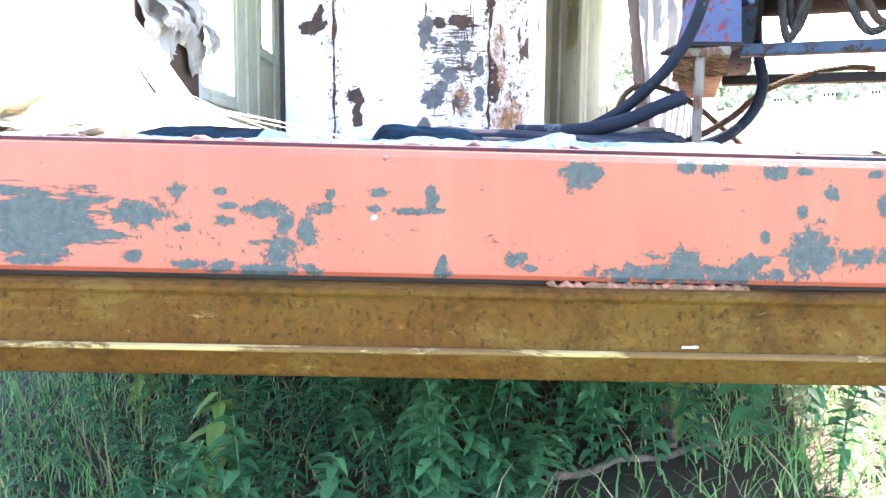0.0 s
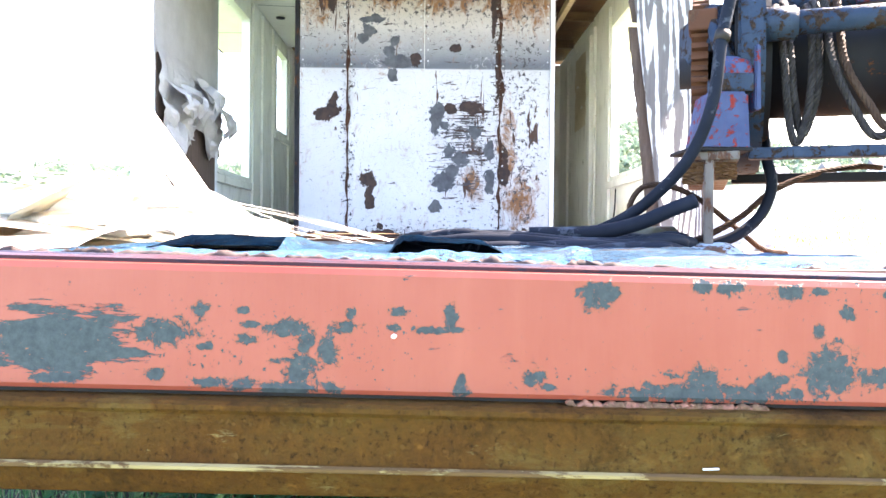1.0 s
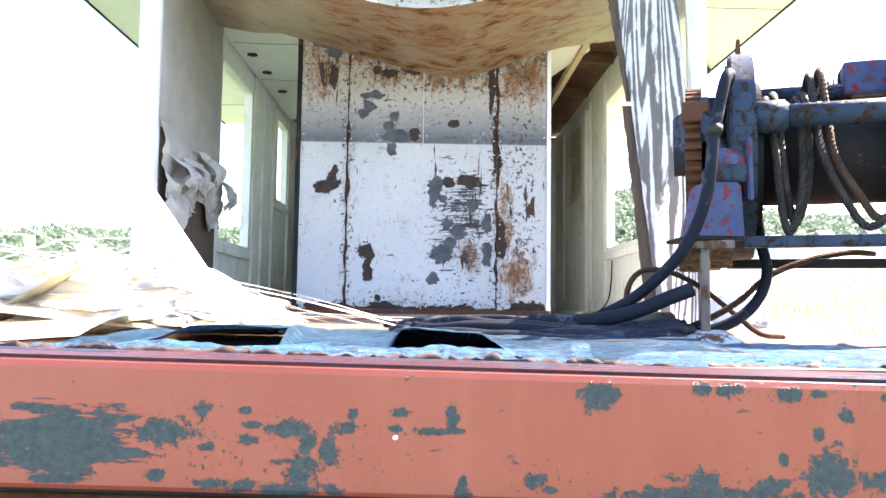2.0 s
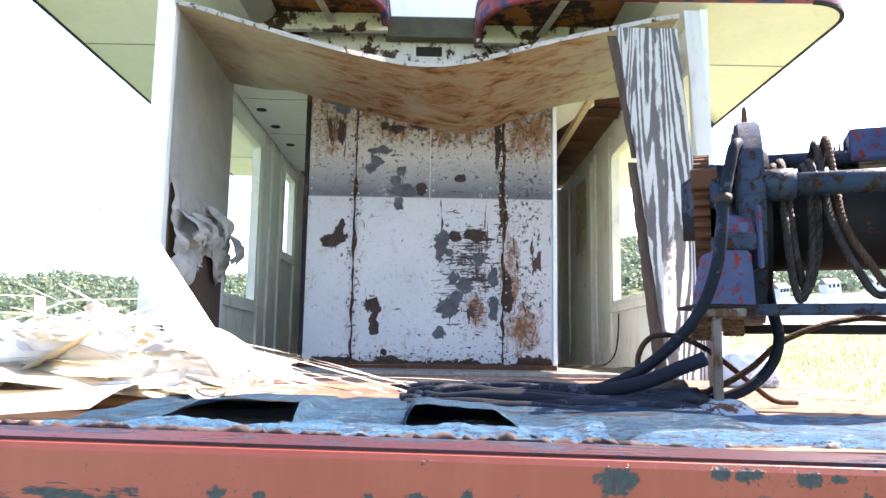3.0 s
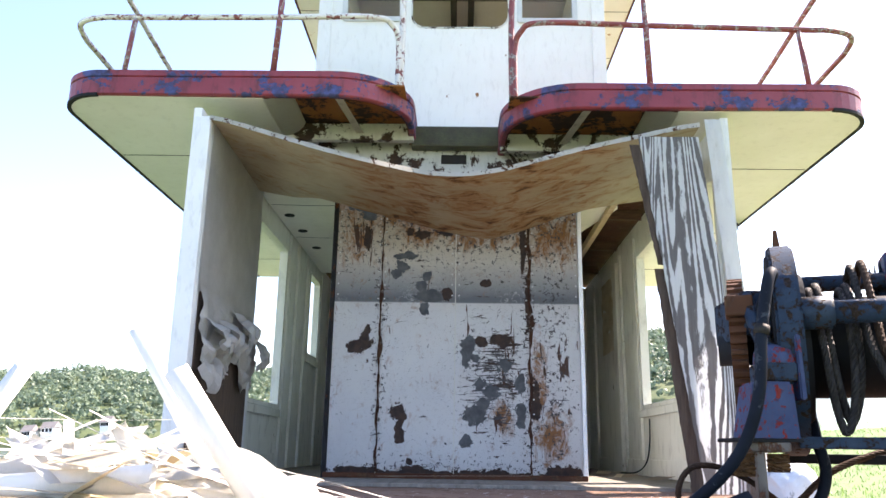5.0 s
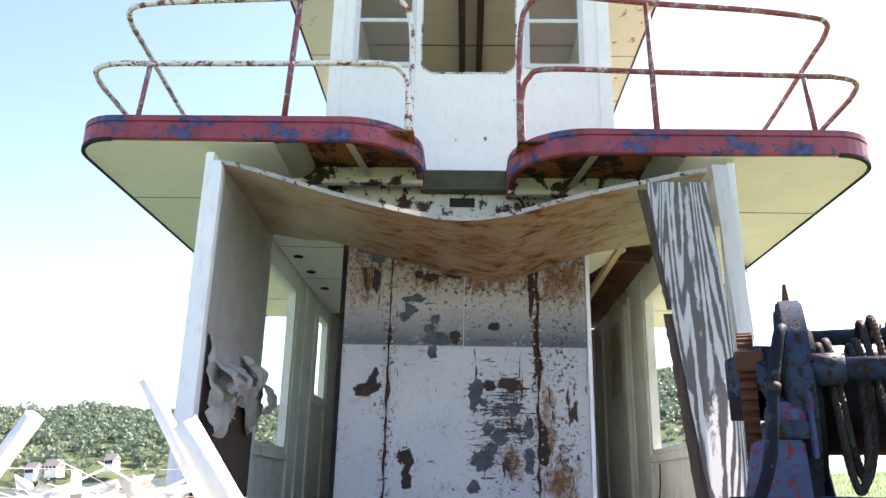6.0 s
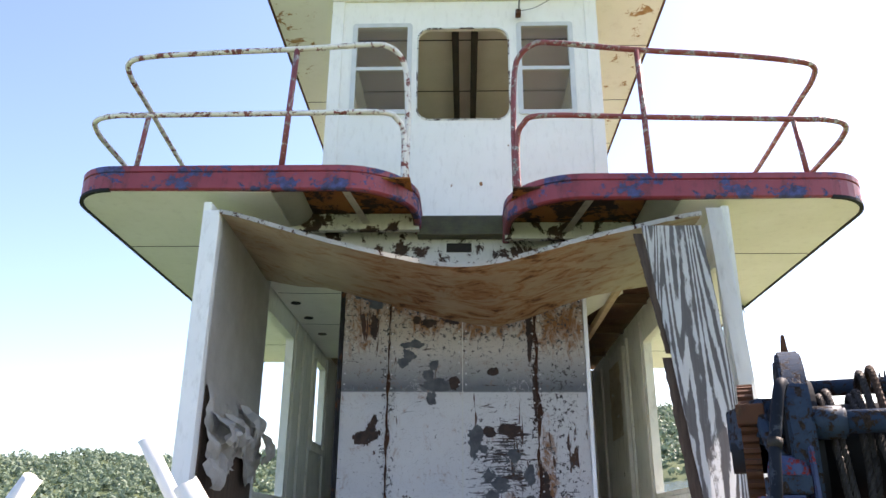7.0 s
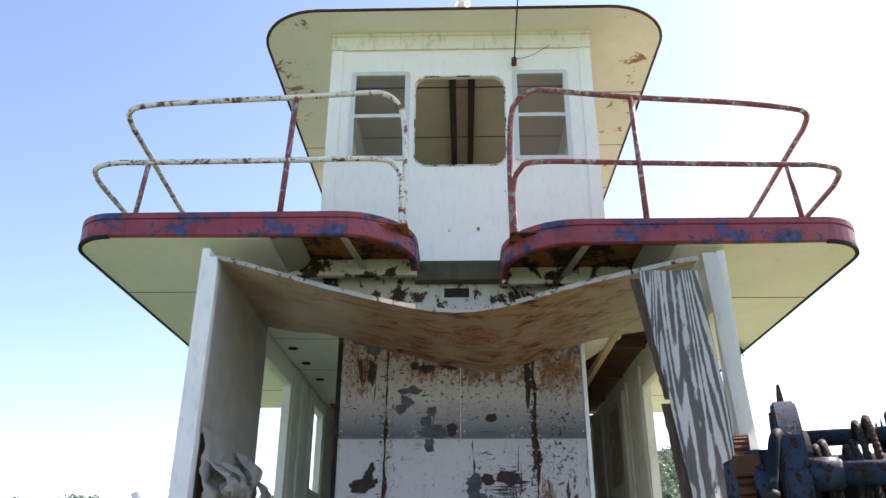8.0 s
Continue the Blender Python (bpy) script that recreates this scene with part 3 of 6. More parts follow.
# ---- hull and fore deck ----
BOW = ([(-2.25, 12.0), (-2.25, 6.0), (-2.25, 3.2)] + arc(-1.35, 2.2, 0.9, 180, 270, 10, 1.2) + [(x * 0.25 - 1.0, 1.0) for x in range(8)]
       + arc(0.95, 1.3, 0.3, -90, -30, 4) + [(1.36, 2.0), (1.56, 2.7), (1.8, 3.4), (2.03, 4.2), (2.25, 5.2), (2.35, 6.5), (2.35, 12.0)])


def rolled(bm, k=-0.0175):
    for v in bm.verts:
        v.co.z += k * v.co.x
    return bm


hull = thing("hull", "bow of a stranded workboat in flaking orange paint over a rusty rub rail", "boat hull", kind="structure")
part("headlog_plate", rolled(sweep(BOW, [(0.0, -0.166), (0.003, -0.160), (0.0, -0.012), (-0.004, -0.004), (-0.012, 0.0), (-0.05, 0.0), (-0.05, -0.166)])), orange, hull, "salmon-orange paint chipped to dark grey primer")
edge = sweep(BOW, [(-0.008, 0.0025), (-0.09, 0.006), (-0.12, 0.004), (-0.12, -0.02), (-0.008, -0.02)])
part("deck_edge", rolled(edge), lip, hull, "purple-red worn paint along the deck edge")
# near-black strip paints the shade between plate and rub rail
part("shadow_gap", rolled(sweep(BOW, [(-0.012, -0.166), (-0.012, -0.178), (-0.06, -0.178), (-0.06, -0.166)])), dark_gap, hull)
part("rub_rail", rolled(sweep(BOW, [(-0.04, -0.172), (0.022, -0.174), (0.03, -0.178), (0.031, -0.184), (0.026, -0.19), (0.03, -0.25), (0.036, -0.254), (0.034, -0.259), (0.016, -0.292), (0.008, -0.296), (-0.04, -0.296)])), rail_rust, hull, "rust-brown steel rub rail with a pale folded edge")


# pale strip paints in the highlight along the rail's folded edge
part("fold_highlight", rolled(sweep(BOW, [(0.0335, -0.250), (0.0385, -0.2525), (0.0385, -0.2565), (0.0335, -0.259), (0.028, -0.255)])), fold_highlight, hull, "pale broken strip painting the highlight along the rub rail's fold")


def weld_bead():
    """A run of lumpy weld along the lower edge."""
    pts = [Vector((0.17 + 0.0022 * k, 0.999, -0.171 - 0.0175 * (0.17 + 0.0022 * k) + 0.0045 * noise.noise(Vector((k * 0.31, 0, 0))) - 0.002)) for k in range(120)]
    bm = tube(pts, 0.0052, 10)
    for v in bm.verts:
        v.co += 0.0035 * noise.noise_vector(v.co * 130)
    return bm


part("weld_bead", weld_bead(), worn("lumpy_weld", (0.22, 0.075, 0.035), (0.28, 0.11, 0.06), (0.08, 0.03, 0.012), (0.2, 0.11, 0.05), 0.5, 60.0), hull, "lumpy rust-orange weld bead", True)
chip = bmesh.new()
bmesh.ops.create_icosphere(chip, subdivisions=1, radius=0.004, matrix=Matrix.Translation((-0.056, 0.998, -0.0885)) @ Matrix.Diagonal((1.1, 0.4, 0.9, 1)))
part("white_fleck", chip, white_paint, hull, "white fleck on the orange paint")
part("white_fleck", tube([(0.335, 0.966, -0.249), (0.355, 0.966, -0.2485)], 0.0015, 6), white_paint, hull)
part("bottom_plate", slab([(x * 0.95, y + (0.06 if y < 3.2 else 0)) for x, y in BOW], -0.27, -0.25), rust, hull, "rusty bottom plating of the bow")
part("hull_body", slab([(-1.9, 4.4), (1.9, 4.4), (2.1, 6.0), (2.1, 12.0), (-2.1, 12.0), (-2.1, 6.0)], -1.3, -0.26), rust, hull, "dark rusty hull under the deckhouse")
inner = [(x * 0.96, y + (0.09 if y < 3.2 else 0)) for x, y in BOW]
part("deck_plate", slab(inner, -0.03, -0.002), deck_rust, hull, "sun-bleached rusty deck plating")


def blue_skin(x0, x1, y0, y1, seed, lift=0.006):
    """Flaked layer of deck paint with a ragged edge."""
    def fn(u, v):
        x, y = x0 + (x1 - x0) * u, y0 + (y1 - y0) * v
        n1 = noise.noise(Vector((x * 7, y * 7, seed)))
        n2 = noise.noise(Vector((x * 28, y * 28, seed)))
        rim = min(u, 1 - u, v, 1 - v) * 8
        y += (0.05 * n1 + 0.02 * n2) * (1 if v in (0, 1) else 0.3)
        return (x, y, 0.004 + min(1, rim) * (lift + 0.004 * n1 + 0.004 * n2) - 0.006 * max(0, 1 - rim * 3))
    return sheet(fn, 70, 16)


part("deck_paint_skin", blue_skin(0.25, 1.05, 1.13, 1.62, 3.0, 0.008), deck_blue, hull, "pale blue flaking deck paint", True)


def smooth_step(a, b, x):
    t = min(1, max(0, (x - a) / (b - a)))
    return t * t * (3 - 2 * t)


def buckled():
    """Blue plate along the bow, lifted in two dark-mouthed arches."""
    def fn(u, v):
        x = -0.62 + 1.12 * u
        left = smooth_step(-0.50, -0.42, x) * smooth_step(-0.245, -0.262, x)
        right = smooth_step(-0.078, -0.062, x) * smooth_step(0.125, 0.06, x)
        mouth = max(left, right)
        start = 1.16 + 0.19 * left + 0.11 * right + 0.012 * noise.noise(Vector((x * 20, 0, 2)))
        y = start + (2.0 - start) * v
        rise = 0.006 + 0.018 * math.sin(min(1, v * 2.2) * 1.5708) + 0.036 * mouth * math.exp(-v * 3.0)
        fade = min(1, (1 - v) * 4)
        z = rise * fade + 0.006 * noise.noise(Vector((x * 9, y * 9, 5))) + 0.003 * noise.noise(Vector((x * 38, y * 38, 2)))
        return (x, y, max(z, 0.001))
    return sheet(fn, 150, 18, 0.004)


part("buckled_plate", buckled(), deck_blue, hull, "buckled blue-painted plate with two dark open arches", True)


def lower_lip():
    def fn(u, v):
        x = -0.62 + 0.85 * u
        y = 1.125 + (0.15 + 0.06 * noise.noise(Vector((x * 8, 3, 0)))) * v
        return (x, y, 0.003 + (0.014 + 0.012 * noise.noise(Vector((x * 6, 0, 4)))) * math.sin(v * 3.1416) + 0.007 * noise.noise(Vector((x * 14, y * 14, 9))) + 0.005 * noise.noise(Vector((x * 45, y * 45, 1))))
    return sheet(fn, 140, 14)


part("lower_lip", lower_lip(), deck_blue, hull, "", True)


def ragged_bead(x0, x1, y, r):
    """A crumbling ridge of scale."""
    n = int((x1 - x0) / 0.006)
    bm = tube([Vector((x0 + (x1 - x0) * k / n, y + 0.012 * noise.noise(Vector((k * 0.09, 0, 0))), 0.001 - 0.0175 * (x0 + (x1 - x0) * k / n))) for k in range(n + 1)], r, 8)
    for v in bm.verts:
        v.co += 0.008 * noise.noise_vector(v.co * 45) + 0.005 * noise.noise_vector(v.co * 150)
    return bm


def chips(count, seed):
    """Loose flakes of rust and paint on the deck."""
    rnd = random.Random(seed)
    verts, faces = [], []
    for _ in range(count):
        x, y, r = rnd.uniform(-0.3, 1.5), 1.2 + 3.3 * rnd.random() ** 1.4, rnd.uniform(0.004, 0.016)
        if x > 1.2 + 0.3 * (y - 1.8):
            continue
        b, n, t = len(verts), rnd.randint(4, 6), rnd.uniform(-0.4, 0.4)
        for k in range(n):
            a = 6.283 * (k + rnd.uniform(-0.3, 0.3)) / n
            verts.append((x + r * math.cos(a), y + r * math.sin(a), 0.006 + 0.003 * rnd.random() + abs(t) * r * (1 + math.cos(a)) * 0.6))
        faces.append(tuple(range(b, b + n)))
    me = bpy.data.meshes.new("flakes")
    me.from_pydata(verts, [], faces)
    return me


flakes = tagged(new("paint_flakes", chips(700, 6)), "loose flakes of rust and old paint on the deck", "flakes", kind="stuff")
flakes.data.materials.append(worn("flake_tones", (0.3, 0.2, 0.15), (0.4, 0.42, 0.45), RUST, RUST_DARK, 0.5, 3.0))
AFLOAT.append(flakes)
part("scale_ridge", ragged_bead(-0.9, 0.9, 1.128, 0.0075), worn("dark_scale", (0.03, 0.02, 0.017), (0.055, 0.032, 0.026), RUST_DARK, (0.1, 0.1, 0.11), 0.4, 40.0, 0.9), hull, "crumbling line of rust scale", True)

# ---- deckhouse ----
house = thing("deckhouse", "gutted white deckhouse with an open front and torn linings", "deckhouse", kind="structure")
WALL_L, WALL_R = -1.72, 1.62
floor = part("house_floor", slab([(-1.9, 4.6), (1.8, 4.6), (1.8, 10.2), (-1.9, 10.2)], 0.0, 0.02), plain("dusty_floor_boards", (0.12, 0.105, 0.085), (0.28, 0.25, 0.21), 4.0, 0.7, squash=(6, 0.4, 1)), house, "dusty grey-brown floor boards")
LEFT_HOLES = [(6.03, 7.12, 0.55, 2.07), (8.28, 8.9, 1.18, 2.12)]
# first opening is added, unseen behind the plywood, to let daylight in
RIGHT_HOLES = [(4.75, 5.45, 0.56, 2.0), (5.6, 7.03, 0.59, 2.02)]
part("side_wall", holed_wall("x", WALL_L - 0.05, 0.05, 4.5, 10.2, 0.0, 2.32, LEFT_HOLES), cabin_cream, house, "cream-painted side wall with window openings")
part("side_wall", holed_wall("x", WALL_R, 0.05, 4.6, 10.2, 0.0, 2.32, RIGHT_HOLES), cabin_cream, house, "cream-painted side wall with a window and an added unseen light opening")
part("end_wall", box((-1.8, 10.0, 0), (1.7, 10.05, 2.32)), cabin_cream, house)
for a0, a1, z0, z1 in LEFT_HOLES:
    w = part("window_frame", rounded_frame("x", WALL_L - 0.055, 0.075, a0, a1, z0, z1, 0.035, 0.07), cabin_cream, house, "cream window frame with rounded corners")
    part("sill", box((WALL_L, a0 - 0.05, z0 - 0.07), (WALL_L + 0.03, a1 + 0.05, z0 - 0.005), bevel=0.004), cabin_cream, w)
for a0, a1, z0, z1 in RIGHT_HOLES:
    w = part("window_frame", rounded_frame("x", WALL_R - 0.02, 0.075, a0, a1, z0, z1, 0.035, 0.07), cabin_cream, house, "cream window frame with rounded corners")
    part("sill", box((WALL_R - 0.03, a0 - 0.05, z0 - 0.07), (WALL_R, a1 + 0.05, z0 - 0.005), bevel=0.004), cabin_cream, w)
for y in (7.22, 7.62, 8.12, 8.98):
    part("batten", box((WALL_L, y, 0.02), (WALL_L + 0.025, y + 0.05, 2.23), bevel=0.004), cabin_cream, house)
for y in (7.1, 7.75, 8.75, 9.3):
    part("batten", box((WALL_R - 0.025, y, 0.02), (WALL_R, y + 0.05, 2.2), bevel=0.004), cabin_cream, house)
part("baseboard", box((WALL_L, 5.85, 0.02), (WALL_L + 0.02, 7.1, 0.16), bevel=0.004), cabin_cream, house)
part("baseboard", box((WALL_R - 0.02, 5.4, 0.02), (WALL_R, 9.3, 0.16), bevel=0.004), cabin_cream, house)
part("window_latch", tube([(WALL_R - 0.03, 5.72, 0.98), (WALL_R - 0.07, 5.72, 0.985), (WALL_R - 0.08, 5.76, 0.95)], 0.012, 8), iron_dark, house, "small black latch")
door = part("side_door", box((WALL_R - 0.05, 7.85, 0.03), (WALL_R - 0.01, 8.7, 2.14), bevel=0.006), cabin_cream, house, "cream inner door with a torn pane")
part("torn_pane", sheet(lambda u, v: (WALL_R - 0.056 - 0.012 * noise.noise(Vector((u * 4, v * 9, 1))), 8.0 + 0.6 * u + 0.05 * noise.noise(Vector((v * 7, u, 3))), 1.25 + 0.78 * v), 8, 24, 0.003), debris_cream, door, "peeling yellow-cream pane")
part("end_door", box((-1.62, 9.93, 0.03), (-1.0, 9.99, 1.95), bevel=0.006), cabin_cream, house)
# ceilings
ceil = part("ceiling_board", slab([(-1.7, 5.7), (-0.98, 5.7), (-0.98, 8.9), (-1.7, 8.9)], 2.24, 2.26), soffit_paint, house, "white ceiling board with lamp holes")
for x, y in ((-1.6, 5.86), (-1.59, 6.57), (-1.57, 7.08), (-1.55, 7.72)):
    hole = bmesh.new()
    bmesh.ops.create_cone(hole, cap_ends=True, segments=20, radius1=0.045, radius2=0.045, depth=0.01, matrix=Matrix.Translation((x, y, 2.238)))
    # dark disc on the board paints the shade of an open hole
    part("lamp_hole", hole, dark_gap, ceil, "round dark lamp hole")
for y in (6.25, 7.3):
    part("ceiling_seam", sheet(lambda u, v: (-1.68 + 0.68 * u, y + 0.012 * v + 0.03 * math.sin(u * 3), 2.2385), 10, 1, 0.002), dark_gap, ceil)
part("ceiling_board", slab([(0.84, 5.7), (1.12, 5.7), (1.3, 6.3), (0.95, 7.6), (0.84, 7.6)], 2.24, 2.26), soffit_paint, house, "broken white ceiling board")
# cross joists in a darker brown than the long one
dark_joist = plain("dark_brown_joist", (0.06, 0.035, 0.02), (0.15, 0.09, 0.05), 6.0, 0.9, squash=(1, 6, 6))
for y in (5.9, 6.7, 7.8, 8.9):
    part("ceiling_joist", box((0.84, y, 2.27), (1.6, y + 0.05, 2.36), bevel=0.004), dark_joist, house, "bare brown ceiling joist")
part("ceiling_joist", box((1.2, 5.6, 2.2), (1.25, 9.6, 2.27), bevel=0.004), raw_wood, house)
part("upper_plate", slab([(-1.8, 5.6), (1.7, 5.6), (1.7, 10.2), (-1.8, 10.2)], 2.37, 2.39), rust, house, "rusty underside of the upper deck")
# wing walls at the open front
wing = part("wing_wall", box((-1.755, 4.46, 0.0), (-1.645, 5.86, 2.245), bevel=0.006), white_paint, house, "white front post of the side wall")
part("wing_lining", sheet(lambda u, v: (-1.638 + 0.006 * noise.noise(Vector((u * 5, v * 6, 0))), 4.52 + 1.3 * u, 1.12 + 1.1 * v), 10, 10, 0.004), lining, wing, "dull grey lining board")
part("bare_studs", box((-1.643, 4.55, 0.02), (-1.636, 5.75, 1.13)), plain("dark_bare_wood", (0.05, 0.03, 0.02), (0.1, 0.065, 0.045), 6.0, 0.9, squash=(5, 5, 0.5)), wing, "bare brown wood behind the torn lining")


def torn_lining():
    """The lower lining, torn loose and crumpled, with a ragged lower edge."""
    def fn(u, v):
        low = 0.66 + 0.30 * noise.noise(Vector((u * 4.3, 0, 7))) + 0.10 * noise.noise(Vector((u * 17, 0, 2)))
        fold = abs(noise.noise(Vector((u * 5.0, v * 2.6, 3)))) + 0.5 * abs(noise.noise(Vector((u * 9, v * 6, 8))))
        return (-1.632 + min(1, v * 1.5) * (0.015 + 0.17 * fold), 4.53 + 1.2 * u + 0.05 * v * noise.noise(Vector((u * 3, v * 3, 1))), 1.17 + 0.05 * noise.noise(Vector((u * 3, 1, 1))) - (1.17 - low) * v)
    return sheet(fn, 46, 26, 0.003)


def flap(k):
    """A loose flap of lining."""
    rnd = random.Random(60 + k)
    y0, z0, w, h, ph = 4.68 + 0.3 * k, rnd.uniform(0.9, 1.12), rnd.uniform(0.25, 0.35), rnd.uniform(0.2, 0.32), rnd.uniform(0, 6)
    return sheet(lambda u, v: (-1.60 + 0.13 * math.sin(v * 2.2) + 0.06 * noise.noise(Vector((u * 3, v * 3, ph))), y0 + w * (u - 0.5) * (1 - 0.3 * v) + 0.03 * noise.noise(Vector((v * 6, u, ph))), z0 - h * v * (0.7 + 0.4 * noise.noise(Vector((u * 5, 0, ph))))), 10, 10, 0.003)


part("torn_lining", torn_lining(), lining, wing, "grey lining torn and crumpled at the bottom")
for k in range(4):
    part("lining_flap", flap(k), lining, wing, "loose curled flap of lining")

# centre trunk
trunk = part("trunk_core", box((-0.95, 5.435, 0.02), (0.8, 9.2, 2.36)), cabin_cream, house, "casing in the middle of the deckhouse")
SEAMS = [-0.955, -0.614, -0.08, 0.45, 0.805]
for a, b in zip(SEAMS, SEAMS[1:]):
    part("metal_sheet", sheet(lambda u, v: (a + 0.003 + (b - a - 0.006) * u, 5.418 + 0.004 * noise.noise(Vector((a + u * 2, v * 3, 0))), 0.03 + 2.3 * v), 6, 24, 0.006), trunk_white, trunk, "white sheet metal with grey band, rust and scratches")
part("corner_trim", box((-0.985, 5.40, 0.02), (-0.956, 5.47, 2.34), bevel=0.003), iron_dark, trunk, "dark brown corner angle")
part("corner_trim", box((0.806, 5.405, 0.02), (0.835, 5.47, 2.34), bevel=0.003), white_paint, trunk, "white riveted corner angle")
part("toe_strip", box((-0.97, 5.39, 0.02), (0.83, 5.415, 0.055), bevel=0.004), rust, trunk, "rotted rusty foot of the casing")
rivet_mesh = bmesh.new()
bmesh.ops.create_icosphere(rivet_mesh, subdivisions=1, radius=0.007, matrix=Matrix.Diagonal((1, 0.5, 1, 1)))
first = part("rivet", rivet_mesh, white_paint, trunk, "", True)
spots = [(x, 5.412, 0.12 + 0.078 * k) for x in (-0.93, -0.105, -0.055, 0.785) for k in range(27)] + [(x, 5.41, 0.16 + 0.1 * k) for x in (-0.637, -0.592, 0.428, 0.473) for k in range(20)] + [(0.82, 5.402, 0.1 + 0.12 * k) for k in range(18)]
first.location = spots[0]
for q in spots[1:]:
    r = new("rivet", first.data)
    r.parent, r.location = trunk, q
seam_rust = worn("seam_rust", (0.06, 0.026, 0.016), (0.11, 0.045, 0.022), RUST_DARK, (0.5, 0.46, 0.42), 0.42, 25.0, 0.9)
for x, w in ((-0.614, 0.018), (0.45, 0.023)):
    part("rust_seam", sheet(lambda u, v: (x + (u - 0.5) * w * (0.3 + 2.6 * max(0, noise.noise(Vector((v * 16, u * 2, x))) + 0.1) + 0.9 * noise.noise(Vector((v * 60, u * 3, x))) ** 2), 5.409, 0.06 + 2.2 * v), 2, 160, 0.003), seam_rust, trunk, "open vertical seam full of rust")

# the sagging roof sheet over the front
SAG = [(-1.65, 2.235, 2.18), (-1.3, 2.13, 2.05), (-0.96, 2.025, 1.97), (-0.61, 1.935, 1.873), (-0.33, 1.872, 1.798), (-0.15, 1.846, 1.752), (0.16, 1.872, 1.70), (0.37, 1.935, 1.758), (0.64, 2.015, 1.862), (0.93, 2.085, 1.955), (1.44, 2.205, 2.13)]


def sag(x, k):
    pts = [(p[0], p[1 + k]) for p in SAG]
    x = min(max(x, pts[0][0]), pts[-1][0])
    for (xa, za), (xb, zb) in zip(pts, pts[1:]):
        if x <= xb:
            t = (x - xa) / (xb - xa)
            return za + (zb - za) * t
    return pts[-1][1]


def soft_sag(x, k):
    return sum(sag(x + d * (1 - 0.88 * k), k) for d in (-0.12, -0.06, 0, 0.06, 0.12)) / 5


def canopy(u, v):
    x = -1.65 + 3.09 * round(u, 6)
    yb = 5.38 + 0.37 * max(0, (abs(x + 0.1) - 1.0) / 0.6) ** 1.0
    return (x, 4.46 + (yb - 4.46) * v, soft_sag(x, 0) * (1 - v) + soft_sag(x, 1) * v + 0.006 * noise.noise(Vector((x * 3, v * 3, 0))))


roof_sheet = thing("sagging_roof_sheet", "sagging rust-stained metal roof sheet hung between the front posts", "roof sheet", (0, 4.46, 2.0))
part("sheet_skin", sheet(canopy, 96, 16), sheet_rust, roof_sheet)
# unseen second layer, added to block sun from the underside
part("sun_block_skin", sheet(lambda u, v: Vector(canopy(u, v)) + Vector((0, 0, 0.012)), 96, 16), sheet_rust, roof_sheet, "upper layer added to keep sunlight off the underside")
part("front_hem", sheet(lambda u, v: (-1.65 + 3.09 * u, 4.452 + 0.004 * noise.noise(Vector((u * 40, 0, 0))), soft_sag(-1.65 + 3.09 * u, 0) - 0.006 + 0.03 * v + 0.004 * noise.noise(Vector((u * 60, v, 2)))), 80, 2, 0.012), worn("hem_paint", (0.62, 0.6, 0.56), (0.7, 0.68, 0.64), RUST, RUST_DARK, 0.44, 16.0), roof_sheet, "chipped white front hem")

# ---- right front: post, plywood, batten ----
def slanted(x0a, x1a, za, x0b, x1b, zb, y0, y1, ragged=0.0, seed=0.0):
    """A board from top (za) to bottom (zb) with slanted edges."""
    def fn(u, v):
        z = za + (zb - za) * v
        lo, hi = x0a + (x0b - x0a) * v, x1a + (x1b - x1a) * v
        r = ragged * noise.noise(Vector((v * 25, u * 2, seed))) if u in (0, 1) else 0
        return (lo + (hi - lo) * u + r, y0 + 0.004 * noise.noise(Vector((u * 3, v * 5, seed))), z + (ragged * 2 * noise.noise(Vector((u * 20, v, seed))) if v in (0, 1) else 0))
    return sheet(fn, 4, 40, y1 - y0)


post = thing("corner_post", "white-painted corner post, leaning slightly", "post", (1.6, 4.5, 0))
part("post_body", slanted(1.472, 1.572, 2.245, 1.61, 1.70, 0.0, 4.46, 4.53), white_paint, post)
ply = thing("plywood_board", "plywood board with white paint worn off along the grain", "board", (1.42, 4.4, 0))
part("board", slanted(1.04, 1.41, 2.10, 1.31, 1.58, 0.0, 4.40, 4.418, 0.008, 4.0), plywood, ply)
rotten = plain("rotten_batten_wood", (0.085, 0.062, 0.05), (0.17, 0.13, 0.105), 7.0, 0.9, squash=(6, 6, 0.6), depth=0.003)
bat = thing("rotten_batten", "grey-brown rotten timber batten split in two", "batten", (1.25, 4.42, 0))
part("upper_piece", slanted(0.985, 1.045, 2.05, 1.12, 1.20, 1.29, 4.41, 4.46, 0.008, 1.0), rotten, bat)
part("lower_piece", slanted(1.10, 1.185, 1.27, 1.24, 1.33, 0.0, 4.425, 4.475, 0.012, 2.0), rotten, bat)

# ---- upper deck wings ----
def wing_outline(sgn, x_out, x_in, y0, r_out, r_in, y_end):
    if sgn < 0:
        return [(x_out, y_end)] + arc(x_out + r_out, y0 + r_out, r_out, 180, 270, 8) + arc(x_in - r_in, y0 + r_in, r_in, 270, 360, 10) + [(x_in, 5.38)]
    return [(x_in, 5.38)] + arc(x_in + r_in, y0 + r_in, r_in, 180, 270, 10) + arc(x_out - r_out, y0 + r_out, r_out, 270, 360, 8) + [(x_out, y_end)]


